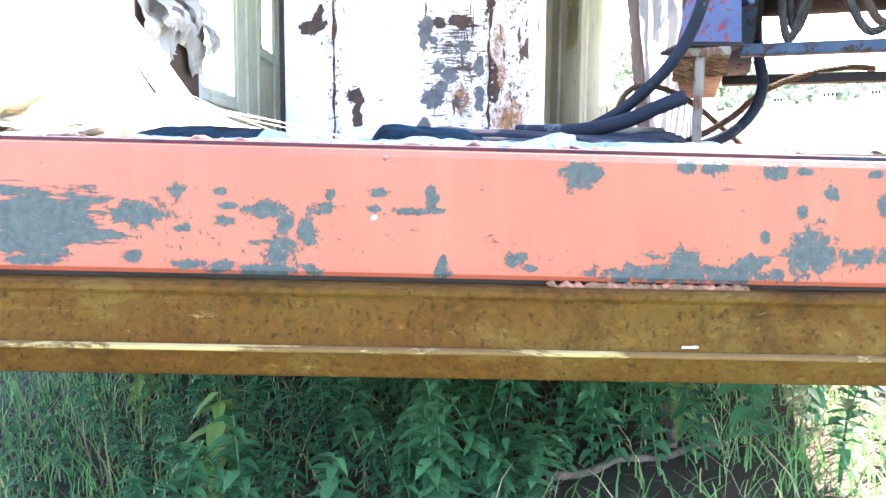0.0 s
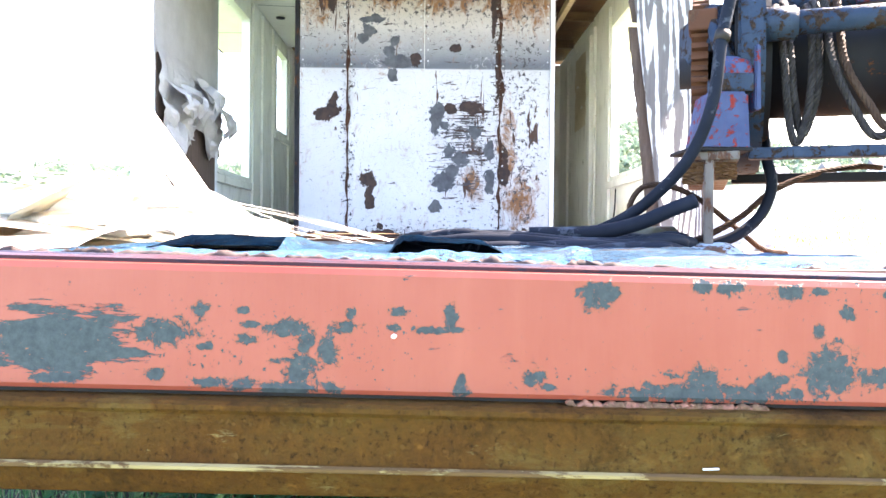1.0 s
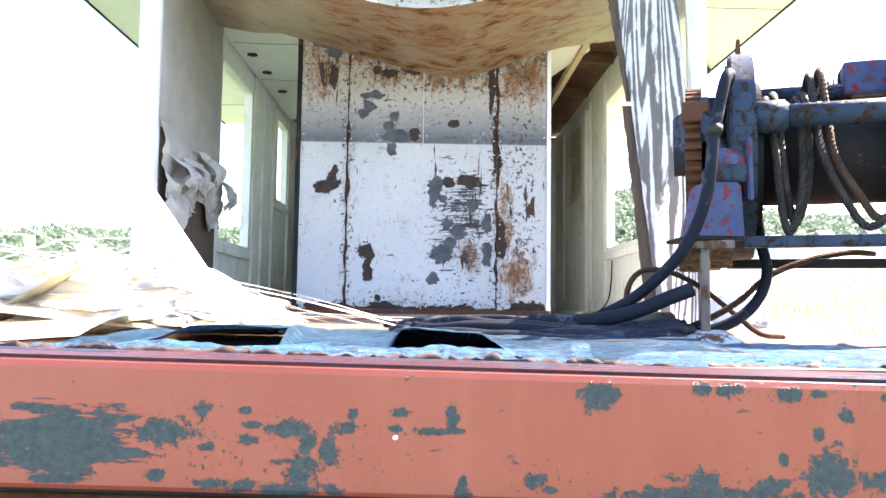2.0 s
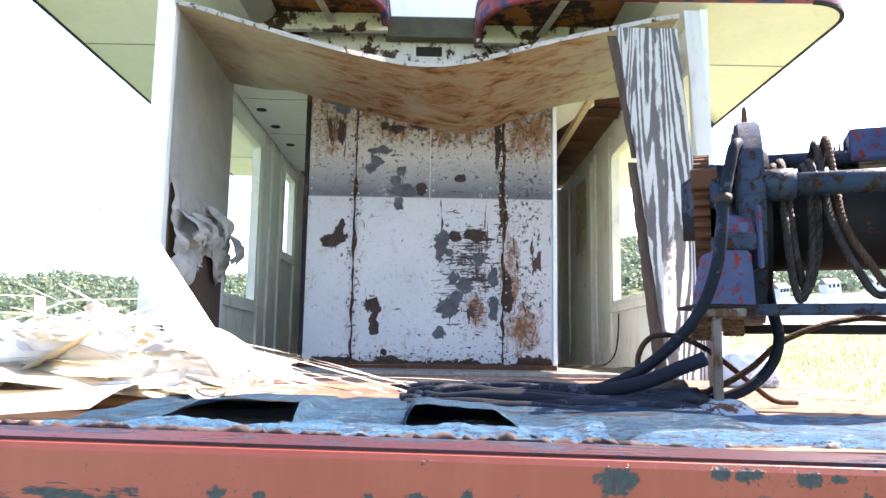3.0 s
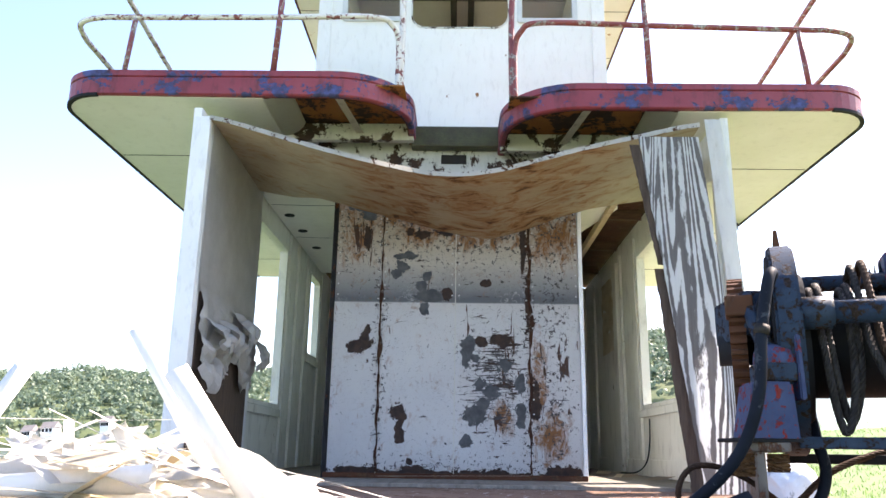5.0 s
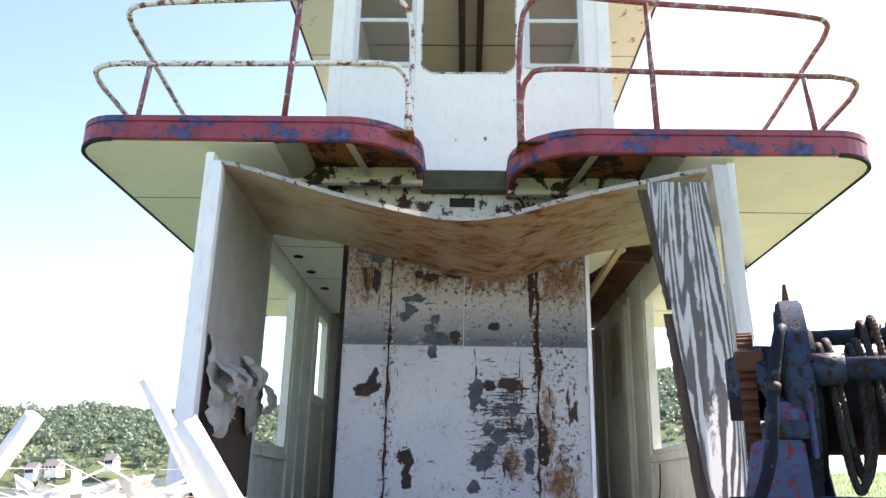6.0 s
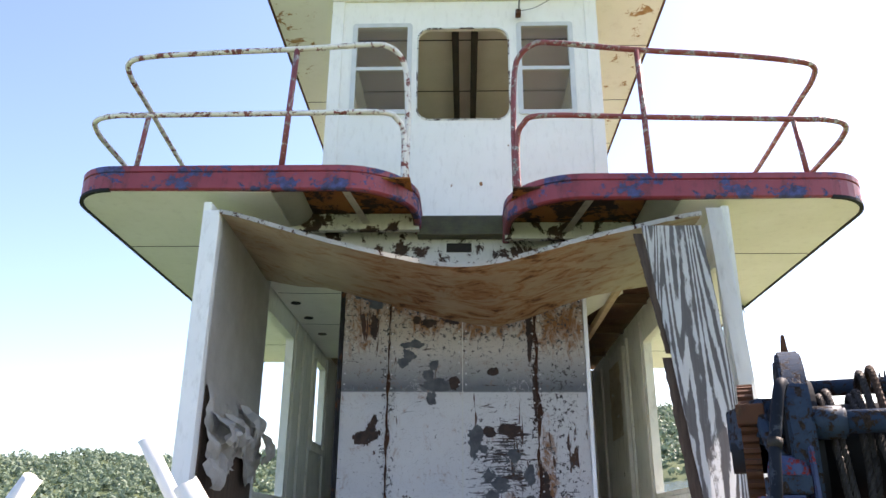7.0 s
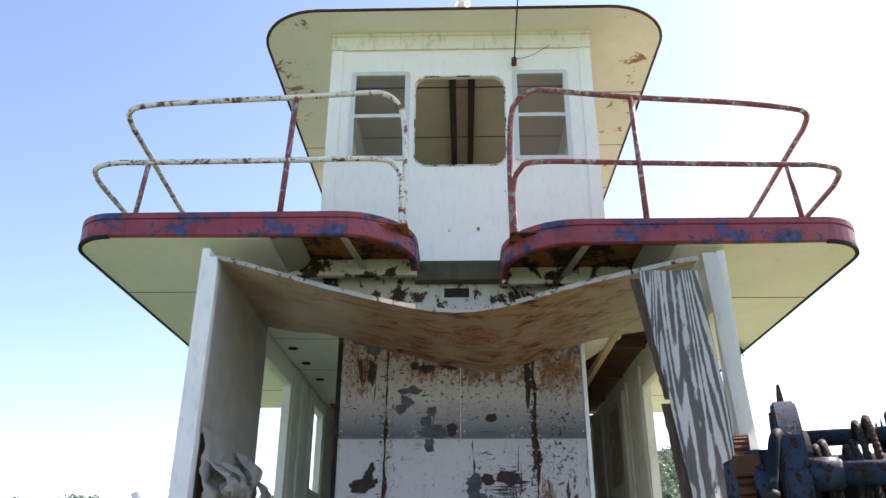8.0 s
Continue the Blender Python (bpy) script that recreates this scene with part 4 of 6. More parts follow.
def upper_wing(sgn, x_out, x_in, z_top, z_bot, label):
    t = thing("bridge_wing", label, "bridge wing", (sgn * 1.5, 4.6, z_bot), group="bridge wings")
    y_end = 10.0
    path = wing_outline(sgn, x_out, x_in, 4.55, 0.3, 0.5, y_end)
    part("fascia", sweep(path, [(0.0, z_bot), (0.012, z_bot + 0.01), (0.012, z_top - 0.055), (0.004, z_top - 0.05), (0.004, z_top - 0.045), (0.014, z_top - 0.04), (0.014, z_top), (-0.03, z_top), (-0.03, z_bot)]), red_blue, t, "red paint flaking to blue, with rust", False)
    part("fascia_back", sweep(path, [(-0.032, z_bot + 0.002), (-0.032, z_top - 0.06), (-0.04, z_top - 0.06), (-0.04, z_bot + 0.002)]), rust, t, "rusty inside of the edge plate")
    part("deck_top", slab([(min(x, x_in - 0.04) if sgn < 0 else max(x, x_in + 0.04), y + (0.04 if y < 5.3 else 0)) for x, y in path], z_top - 0.05, z_top - 0.02), rust, t, "rusty plate")
    edge_x = -1.36 if sgn < 0 else 1.36
    wall_x = WALL_L if sgn < 0 else WALL_R + 0.05
    so = [p for p in path if (p[0] < edge_x if sgn < 0 else p[0] > edge_x)]
    so = ([(edge_x, 4.57)] if sgn > 0 else []) + so + ([(edge_x, 4.57)] if sgn < 0 else [])
    so += [(edge_x, 5.5), (wall_x, 5.5), (wall_x, y_end)] if sgn < 0 else [(wall_x, y_end), (wall_x, 5.5), (edge_x, 5.5)]
    part("soffit_board", slab([(x, y + 0.012) for x, y in so], z_bot - 0.004, z_bot + 0.012), soffit_paint, t, "pale cream soffit board")
    def curl(u, v):
        a = u * 1.7
        return (edge_x - sgn * 0.16 * math.sin(a), 4.6 + 0.8 * v, z_bot + 0.13 * (1 - math.cos(a)) * 0.9)
    part("peeling_soffit", sheet(curl, 10, 6, 0.005), soffit_paint, t, "soffit edge curling down", True)
    for y in (5.6, 7.4, 9.0):
        x0, x1 = sorted((wall_x + sgn * 0.02, x_out - sgn * 0.02))
        part("soffit_seam", box((x0, y, z_bot - 0.0065), (x1, y + 0.008, z_bot - 0.0045)), dark_gap, t)
    part("edge_strip", sweep([p for p in path if (p[0] < -2.3 if sgn < 0 else p[0] > 2.2)], [(0.016, z_bot - 0.008), (0.016, z_bot + 0.012), (-0.012, z_bot + 0.012), (-0.012, z_bot - 0.008)]), iron_dark, t, "dark edge strip")
    rx = -0.87 if sgn < 0 else 0.78
    ex = rx + (0.1 if sgn < 0 else -0.12)
    part("rib", sheet(lambda u, v: (rx + (ex - rx) * u + 0.055 * (v - 0.5), 4.57 + 0.8 * u, z_bot + 0.02 + 0.0 * v), 4, 1, 0.05), cream_trim, t, "cream-painted wooden rib")
    part("back_beam", box((min(x_in, edge_x), 5.2, z_bot - 0.03), (max(x_in, edge_x), 5.26, z_bot + 0.1), bevel=0.006), burnt, t, "flaking cream beam")
    part("recess_plate", box((min(x_in, edge_x) + 0.03, 4.62, z_top - 0.065), (max(x_in, edge_x) - 0.03, 5.38, z_top - 0.055)), recess_rust, t, "deep orange-brown rust")
    return t


upper_wing(-1, -2.74, -0.40, 2.605, 2.43, "port-side bridge wing with red and blue flaking edge")
upper_wing(1, 2.625, 0.235, 2.53, 2.355, "starboard-side bridge wing with red and blue flaking edge")
front = thing("upper_front_wall", "white wall strip under the wheelhouse, black with rust", "wall", (0, 5.4, 2.2), kind="structure")
part("wall_strip", box((-1.36, 5.395, 2.1), (1.36, 5.43, 2.55)), burnt, front)
# near-black box on the wall paints the shade inside a slot
part("slot", box((-0.2, 5.385, 2.29), (-0.01, 5.397, 2.36)), dark_gap, front, "dark slot")
sill = thing("timber_sill", "mossy weathered timber between the bridge wings", "timber", (-0.08, 5.3, 2.4))
part("timber", box((-0.42, 5.275, 2.39), (0.26, 5.385, 2.545), bevel=0.008), green_wood, sill)
for k in range(7):
    part("grain_ridge", sheet(lambda u, v: (-0.415 + 0.67 * u, 5.270 + 0.004 * noise.noise(Vector((u * 30, k, 1))), 2.398 + 0.0205 * k + 0.012 * v + 0.002 * noise.noise(Vector((u * 12, k, 3)))), 60, 1, 0.006), green_wood, sill, "raised weathered grain")

# ---- wheelhouse ----
wh = thing("wheelhouse", "white wheelhouse with three front windows and a rust-stained overhanging roof", "wheelhouse", (-0.06, 5.4, 2.5))
X0, X1, ZT = -1.18, 1.055, 4.77
CENTRE = (-0.45, 0.31, 3.44, 4.32)
SIDE_L, SIDE_R = (-0.985, -0.52, 3.51, 4.35), (0.40, 0.835, 3.5, 4.35)
part("front_wall", holed_wall("y", 5.4, 0.04, X0, X1, 2.5, ZT, [CENTRE, SIDE_L, SIDE_R]), house_white, wh, "chalky white front wall")


def corner_fill(which):
    """Fills one corner of the centre window so that it is rounded."""
    bm = bmesh.new()
    a0, a1, z0, z1 = CENTRE
    for cx, cz, a in ((a0, z0, 180), (a1, z0, 270), (a1, z1, 0), (a0, z1, 90))[which:which + 1]:
        r = 0.11
        ox, oz = cx + (r if cx == a0 else -r), cz + (r if cz == z0 else -r)
        pts = [(cx, cz)] + arc(ox, oz, r, a, a + 90, 8)
        f = [bm.verts.new((x, 5.4, z)) for x, z in pts]
        b = [bm.verts.new((x, 5.44, z)) for x, z in pts]
        bm.faces.new(f), bm.faces.new(b[::-1])
        for k in range(len(pts)):
            j = (k + 1) % len(pts)
            bm.faces.new((f[k], f[j], b[j], b[k]))
    return bm


for k in range(4):
    part("window_corner", corner_fill(k), house_white, wh)
for (a0, a1, z0, z1) in (SIDE_L, SIDE_R):
    w = part("side_window", rounded_frame("y", 5.385, 0.06, a0 - 0.02, a1 + 0.02, z0 - 0.02, z1 + 0.02, 0.04, 0.03), aluminium, wh, "aluminium sash window")
    part("sash_bar", box((a0, 5.395, (z0 + z1) / 2 - 0.02), (a1, 5.425, (z0 + z1) / 2 + 0.015), bevel=0.004), aluminium, w)
    pane = part("pane", box((a0, 5.412, z0), (a1, 5.416, z1)), glass, w, "dusty glass")
    pane.visible_shadow = False
part("rubber_seal", rounded_frame("y", 5.394, 0.01, CENTRE[0] - 0.008, CENTRE[1] + 0.008, CENTRE[2] - 0.008, CENTRE[3] + 0.008, 0.012, 0.115), burnt, wh, "perished black seal round the empty window")
part("side_wall", holed_wall("x", X0, 0.04, 5.44, 8.2, 2.5, ZT, [(6.0, 7.6, 3.5, 4.35)]), house_white, wh)
part("side_wall", holed_wall("x", X1 - 0.04, 0.04, 5.44, 8.2, 2.5, ZT, [(6.0, 7.6, 3.5, 4.35)]), house_white, wh)
part("rear_wall", box((X0, 8.2, 2.5), (X1, 8.24, ZT)), interior, wh)
part("inner_ceiling", box((X0 + 0.04, 5.44, ZT - 0.06), (X1 - 0.04, 8.2, ZT - 0.04)), interior, wh, "stained beige ceiling boards")
for y in (6.1, 7.0):
    part("ceiling_seam", box((X0 + 0.04, y, ZT - 0.065), (X1 - 0.04, y + 0.012, ZT - 0.061)), dark_gap, wh)
black_wood = plain("black_stained_wood", (0.022, 0.017, 0.013), (0.06, 0.045, 0.033), 9.0, 0.85, squash=(4, 0.4, 0.4))
for x in (-0.17, 0.01):
    part("inner_rib", box((x - 0.005, 5.5, ZT - 0.12), (x + 0.06, 8.19, ZT - 0.065), bevel=0.006), black_wood, wh, "dark wooden rib")
    part("inner_post", box((x, 8.14, 2.6), (x + 0.06, 8.195, ZT - 0.07), bevel=0.006), black_wood, wh, "dark wooden post")
part("corner_board", box((X0 - 0.012, 5.385, 2.5), (X0 + 0.09, 5.399, 4.6), bevel=0.003), house_white, wh)
part("corner_board", box((X1 - 0.09, 5.385, 2.5), (X1 + 0.012, 5.399, 4.6), bevel=0.003), house_white, wh)
part("frieze_board", box((X0 - 0.015, 5.375, 4.6), (X1 + 0.015, 5.399, 4.75), bevel=0.004), cream_trim, wh, "cream frieze board with rust stains")
part("frieze_rail", box((X0 - 0.02, 5.36, 4.735), (X1 + 0.02, 5.398, 4.768), bevel=0.004), cream_trim, wh)
RL, RR = -1.82, 1.74
roof_plan = [(RL, 9.0)] + arc(RL + 0.55, 5.06 + 0.5, 0.55, 180, 270, 10, 0.5) + arc(RR - 0.55, 5.06 + 0.5, 0.55, 270, 360, 10, 0.5) + [(RR, 9.0)]
roof = part("roof", slab(roof_plan, 4.77, 4.782), roof_cream, wh, "overhanging roof with cream underside and rust at the corners")
part("roof_edge", sweep(roof_plan, [(0.0, 4.768), (0.004, 4.769), (0.004, 4.781), (-0.02, 4.785), (-0.02, 4.768)]), rust, roof, "thin rusty roof edge")
part("roof_top", slab([(x * 0.97, y + 0.05) for x, y in roof_plan], 4.782, 4.79), house_white, roof)
for y in (6.3, 7.3, 8.3):
    part("roof_seam", box((RL + 0.02, y, 4.7665), (X0 - 0.02, y + 0.008, 4.7685)), iron_dark, roof)
    part("roof_seam", box((X1 + 0.02, y, 4.7665), (RR - 0.02, y + 0.008, 4.7685)), iron_dark, roof)
vent = bmesh.new()
bmesh.ops.create_cone(vent, cap_ends=True, segments=20, radius1=0.055, radius2=0.055, depth=0.3, matrix=Matrix.Translation((-0.04, 5.4, 5.0)))
bmesh.ops.create_cone(vent, cap_ends=True, segments=20, radius1=0.07, radius2=0.06, depth=0.05, matrix=Matrix.Translation((-0.04, 5.4, 5.12)))
part("vent_pipe", vent, aluminium, wh, "short grey vent pipe", True)
aerial = thing("whip_aerial", "thin black aerial rod on a wall bracket", "aerial", (0.38, 5.33, 4.45))
part("rod", tube([(0.40, 5.32, 4.42), (0.41, 5.22, 4.6), (0.425, 5.03, 4.83)], 0.006, 6), iron_dark, aerial)
part("bracket", box((0.375, 5.31, 4.4), (0.42, 5.374, 4.45), bevel=0.005), rust, aerial)
part("wire", tube(spline([(0.40, 5.32, 4.43), (0.55, 5.36, 4.5), (0.72, 5.37, 4.62)]), 0.0025, 5), iron_dark, aerial)

scrap = thing("hanging_scrap", "dark torn scrap hanging from the soffit edge", "scrap", (2.4, 6.6, 2.3))
part("scrap_sheet", sheet(lambda u, v: (2.25 + 0.35 * u, 6.55 + 0.5 * u + 0.05 * noise.noise(Vector((u * 6, v, 2))), 2.352 - 0.1 * v * (0.4 + abs(noise.noise(Vector((u * 7, 0, 5))))) * 1.6), 14, 4, 0.006), iron_dark, scrap)

# ---- railings ----
def railing(sgn, z, paint, paint2, xi, xp, xt, xl, t_in, t_slope, m_in, m_slope, label):
    """A pipe railing along the front of a wing and aft along its side. xi: inner end, xp: middle post, xt and xl: the side runs of the top and the lower pipe; t_ and m_: their heights and how they fall outwards."""
    t = thing("pipe_railing", label, "railing", (xp, 4.6, z), group="bridge railings")
    y, s = 4.65, sgn
    top, mid = (lambda x: z + t_in + t_slope * abs(x)), (lambda x: z + m_in + m_slope * abs(x))
    part("top_pipe", tube(spline([(xi, y + 0.12, z - 0.03), (xi, y + 0.12, z + 0.55), (xi + s * 0.02, y + 0.1, top(xi) - 0.16), (xi + s * 0.07, y + 0.05, top(xi) - 0.05), (xi + s * 0.15, y + 0.01, top(xi) - 0.01), (xi + s * 0.27, y, top(xi)), (xp, y, top(xp)), ((xp + xt) / 2, y, top((xp + xt) / 2)), (xt - s * 0.25, y, top(xt)), (xt - s * 0.07, y + 0.07, top(xt)), (xt, y + 0.25, top(xt)), (xt + s * 0.03, y + 0.6, top(xt)), (xt + s * 0.15, y + 2.2, top(xt)), (xt + s * 0.2, y + 4.5, top(xt))], 8), 0.021, 10), paint, t, "", True)
    part("lower_pipe", tube(spline([(xi + s * 0.02, y + 0.1, z - 0.02), (xi + s * 0.02, y + 0.1, mid(xi) - 0.16), (xi + s * 0.06, y + 0.05, mid(xi) - 0.04), (xi + s * 0.2, y, mid(xi)), (xp, y, mid(xp)), (xt - s * 0.3, y, mid(xt)), (xl - s * 0.25, y, mid(xl)), (xl - s * 0.07, y + 0.07, mid(xl)), (xl, y + 0.25, mid(xl)), (xl + s * 0.02, y + 0.6, mid(xl)), (xl + s * 0.05, y + 2.2, mid(xl)), (xl + s * 0.05, y + 4.5, mid(xl))], 8), 0.02, 10), paint, t, "", True)
    top, mid = top(xp), mid(xt)
    part("post", tube([(xp - 0.045, y, z - 0.03), (xp, y, top)] if s < 0 else [(xp + 0.02, y, z - 0.03), (xp, y, top)], 0.021, 10), paint2, t, "", True)
    part("stub_post", tube([(xt - s * 0.26, y + 0.02, z - 0.03), (xt - s * 0.31, y, mid)], 0.018, 10), paint2, t, "", True)
    part("side_post", tube([(xl, y + 2.2, z - 0.03), (xt + s * 0.15, y + 2.2, top)], 0.018, 10), paint2, t, "", True)
    return t


railing(-1, 2.6, rail_white, rail_red, -0.47, -1.28, -2.61, -2.78, 1.055, -0.04, 0.475, -0.005, "pipe railing with chipped white and red paint")
railing(1, 2.525, rail_red, rail_red, 0.29, 1.18, 2.52, 2.66, 1.135, -0.078, 0.515, -0.02, "pipe railing with faded red paint")

# ---- land ----
ground = tagged(new("ground", bpy.data.meshes.new("ground")), "grassy river bank with weeds and bare soil", "ground", kind="structure")


def land():
    """One sheet to the horizon, finer near the boat; it falls to the river ahead."""
    bm = bmesh.new()
    rings = [0.0, 1, 2, 3, 4, 5, 6, 8, 10, 13, 17, 22, 30, 45, 70, 120, 250, 500, 1000, 2500]
    last = None
    for r in rings:
        row = []
        for k in range(64):
            a = 6.28318 * k / 64
            x, y = r * math.cos(a), 2 + r * math.sin(a)
            z = 0.05 * noise.noise(Vector((x * 0.5, y * 0.5, 0))) * min(1, r / 3)
            row.append(bm.verts.new((x, y, z - (2.5 * min(1, max(0, (y - 26) / 8))))))
        if last:
            for k in range(64):
                j = (k + 1) % 64
                bm.faces.new((last[k], row[k], row[j], last[j]))
        last = row
    bmesh.ops.remove_doubles(bm, verts=bm.verts[:], dist=0.001)
    for f in bm.faces:
        f.smooth = True
    bm.to_mesh(ground.data)
    bm.free()


land()
ground.data.materials.append(soil)
water = tagged(new("water", bpy.data.meshes.new("water")), "wide calm pale river", "river", kind="structure")
bm = slab([(-1500, 29), (1500, 29), (1500, 900), (-1500, 900)], -1.6, -1.5)
bm.to_mesh(water.data)
bm.free()
water.data.materials.append(river)


# ---- winch ----
def moved(bm, m):
    bmesh.ops.transform(bm, matrix=m, verts=bm.verts[:])
    return bm


def disc(u0, u1, r, z, v=0.0, seg=48, bevel=0.008, bm=None):
    """A wheel whose axle runs along x."""
    bm = bm or bmesh.new()
    made = bmesh.ops.create_cone(bm, cap_ends=True, segments=seg, radius1=r, radius2=r, depth=u1 - u0, matrix=Matrix.Translation(((u0 + u1) / 2, v, z)) @ pose(0, 0, 0, 0, 90, 0))
    if bevel:
        rim = [e for e in {e for q in made["verts"] for e in q.link_edges} if len(e.link_faces) == 2 and any(len(f.verts) > 4 for f in e.link_faces)]
        bmesh.ops.bevel(bm, geom=rim, offset=bevel, segments=2, affect="EDGES")
    return bm


def rope(points, r, strands=5, turns_per_m=14.0):
    """A laid wire rope along a smooth line."""
    p = [Vector(q) for q in points]
    bm = bmesh.new()
    side = (p[1] - p[0]).orthogonal().normalized()
    frames, s = [], 0.0
    for i, q in enumerate(p):
        way = (p[min(i + 1, len(p) - 1)] - p[max(i - 1, 0)]).normalized()
        side = (side - side.dot(way) * way).normalized()
        if i:
            s += (q - p[i - 1]).length
        frames.append((q, side.copy(), way.cross(side), s))
    for k in range(strands):
        line = []
        for q, a, b, d in frames:
            t = 6.28318 * (k / strands + d * turns_per_m)
            line.append(q + r * 0.55 * (math.cos(t) * a + math.sin(t) * b))
        tube(line, r * 0.48, 5, bm)
    return bm


WM = Matrix.Translation((0.785, 1.96, 0)) @ pose(0, 0, 0, 0, 0, -20)
winch = thing("deck_winch", "old blue deck winch with rusty gear and loose wire rope", "winch", (0.9, 1.95, 0.0))
ib = bmesh.new()
box((0.548, 1.70, 0.218), (0.665, 2.75, 0.238), ib, bevel=0.005)
box((0.592, 1.705, 0.02), (0.612, 2.74, 0.22), ib, bevel=0.004)
box((0.555, 1.70, 0.004), (0.655, 2.75, 0.02), ib, bevel=0.004)
AWAY = Matrix.Translation((0.607, 1.70, 0)) @ pose(0, 0, 0, 0, 0, -19) @ Matrix.Translation((-0.607, -1.70, 0))
part("support_beam", moved(ib, AWAY), worn("scaled_beam_steel", (0.12, 0.095, 0.075), (0.19, 0.16, 0.13), RUST_DARK, RUST, 0.48, 22.0, 0.85, squash=(1, 1, 0.5), depth=0.004), winch, "rusty steel I-beam")
for x0, x1, z0 in ((0.545, 0.590, 0.165), (0.614, 0.66, 0.175)):
    pk = sheet(lambda u, v: (x0 + (x1 - x0) * u + 0.004 * noise.noise(Vector((u * 3, v * 30, x0))), 1.712 + 0.012 * noise.noise(Vector((u * 9, v * 22, x0))), z0 + (0.214 - z0) * v), 6, 14, -0.5)
    part("rotten_packing", moved(pk, AWAY), plain("rotten_orange_packing", (0.10, 0.045, 0.02), (0.30, 0.15, 0.055), 12.0, 0.9, squash=(1, 1, 5), depth=0.01), winch, "flaking orange-brown rotten packing under the flange")
foot = bmesh.new()
bmesh.ops.create_icosphere(foot, subdivisions=3, radius=1.0, matrix=Matrix.Translation((0.61, 1.72, 0.0)) @ Matrix.Diagonal((0.085, 0.07, 0.035, 1)))
for q in foot.verts:
    q.co += 0.012 * noise.noise_vector(q.co * 40)
part("scale_lump", foot, worn("scale_lump_paint", (0.3, 0.38, 0.44), (0.4, 0.44, 0.46), RUST, RUST_DARK, 0.5, 18.0), winch, "lump of scale and old paint round the foot", True)


def trapezoid(x0, x1, z0, xa, xb, z1, y0, y1, bev=0.006):
    bm = bmesh.new()
    f = [bm.verts.new(q) for q in ((x0, y0, z0), (x1, y0, z0), (xb, y0, z1), (xa, y0, z1))]
    b = [bm.verts.new(q) for q in ((x0, y1, z0), (x1, y1, z0), (xb, y1, z1), (xa, y1, z1))]
    bm.faces.new(f), bm.faces.new(b[::-1])
    for k in range(4):
        j = (k + 1) % 4
        bm.faces.new((f[k], f[j], b[j], b[k]))
    bmesh.ops.bevel(bm, geom=bm.edges[:], offset=bev, segments=2, affect="EDGES")
    return bm


part("pedestal", trapezoid(0.570, 0.688, 0.24, 0.595, 0.681, 0.368, 1.685, 1.78), bracket_blue, winch, "blue pedestal with red showing through")
part("pedestal_base", box((0.556, 1.69, 0.238), (0.695, 1.84, 0.247), bevel=0.003), iron_dark, winch)
part("bearing_cap", disc(0.632, 0.70, 0.042, 0.415, 1.745, 24, 0.006), bracket_blue, winch, "rounded blue bearing cap", True)
part("bearing_foot", box((0.625, 1.70, 0.37), (0.70, 1.79, 0.412), bevel=0.006), winch_blue, winch)
part("cheek_plate", trapezoid(0.702, 0.716, 0.33, 0.702, 0.713, 0.475, 1.70, 1.80, 0.003), bracket_blue, winch, "red-edged cheek plate")
part("brake_link", tube([(0.66, 1.75, 0.44), (0.652, 1.79, 0.50), (0.645, 1.83, 0.59)], 0.02, 10, r2=0.016), winch_blue, winch, "", True)
part("hub_block", box((0.64, 1.82, 0.49), (0.71, 2.05, 0.60), bevel=0.008), winch_blue, winch, "dark blue hub block")
part("bolt", disc(0.66, 0.69, 0.012, 0.555, 1.795, 6, 0.0), iron_dark, winch)


def gear():
    """A gear wheel, its teeth drawn in one outline."""
    bm = bmesh.new()
    rows = []
    for u in (-0.128, -0.09):
        ring = []
        for k in range(44):
            for da, r in ((-0.30, 0.168), (-0.18, 0.187), (0.18, 0.187), (0.30, 0.168)):
                a = 6.28318 * (k + da) / 44
                ring.append(bm.verts.new((u, r * math.cos(a), 0.475 + r * math.sin(a))))
        rows.append(ring)
    n = len(rows[0])
    for k in range(n):
        bm.faces.new((rows[0][k], rows[0][(k + 1) % n], rows[1][(k + 1) % n], rows[1][k]))
    bm.faces.new(rows[0]), bm.faces.new(rows[1][::-1])
    return moved(bm, WM)


part("gear_wheel", gear(), rust, winch, "rust-brown toothed gear wheel")
part("gear_guard", moved(box((-0.135, -0.20, 0.535), (-0.07, -0.12, 0.585), bevel=0.006), WM), rust, winch)
part("flange", moved(disc(-0.026, 0.032, 0.265, 0.475, 0.0, 64, 0.006), WM), winch_blue, winch, "large drum flange in chipped blue paint")
part("flange_rim", moved(disc(-0.032, -0.02, 0.245, 0.475, 0.0, 64, 0.006), WM), iron_dark, winch)
part("flange_fin", moved(trapezoid(-0.008, 0.012, 0.73, -0.002, 0.006, 0.79, -0.02, 0.03, 0.003), WM), rust, winch)
part("flange", moved(disc(0.40, 0.43, 0.265, 0.475, 0.0, 64, 0.01), WM), winch_blue, winch)
part("drum", moved(disc(0.02, 0.41, 0.125, 0.475, 0.0, 40, 0.0), WM), iron_dark, winch, "black greasy drum", True)
part("axle", moved(disc(-0.16, 0.47, 0.04, 0.475, 0.0, 24, 0.0), WM), iron_dark, winch, "", True)
part("tie_bar", moved(disc(0.02, 0.42, 0.027, 0.53, -0.215, 24, 0.0), WM), winch_blue, winch, "blue tie bar across the drum", True)
part("tie_collar", moved(disc(0.018, 0.10, 0.038, 0.53, -0.215, 24, 0.006), WM), winch_blue, winch, "", True)
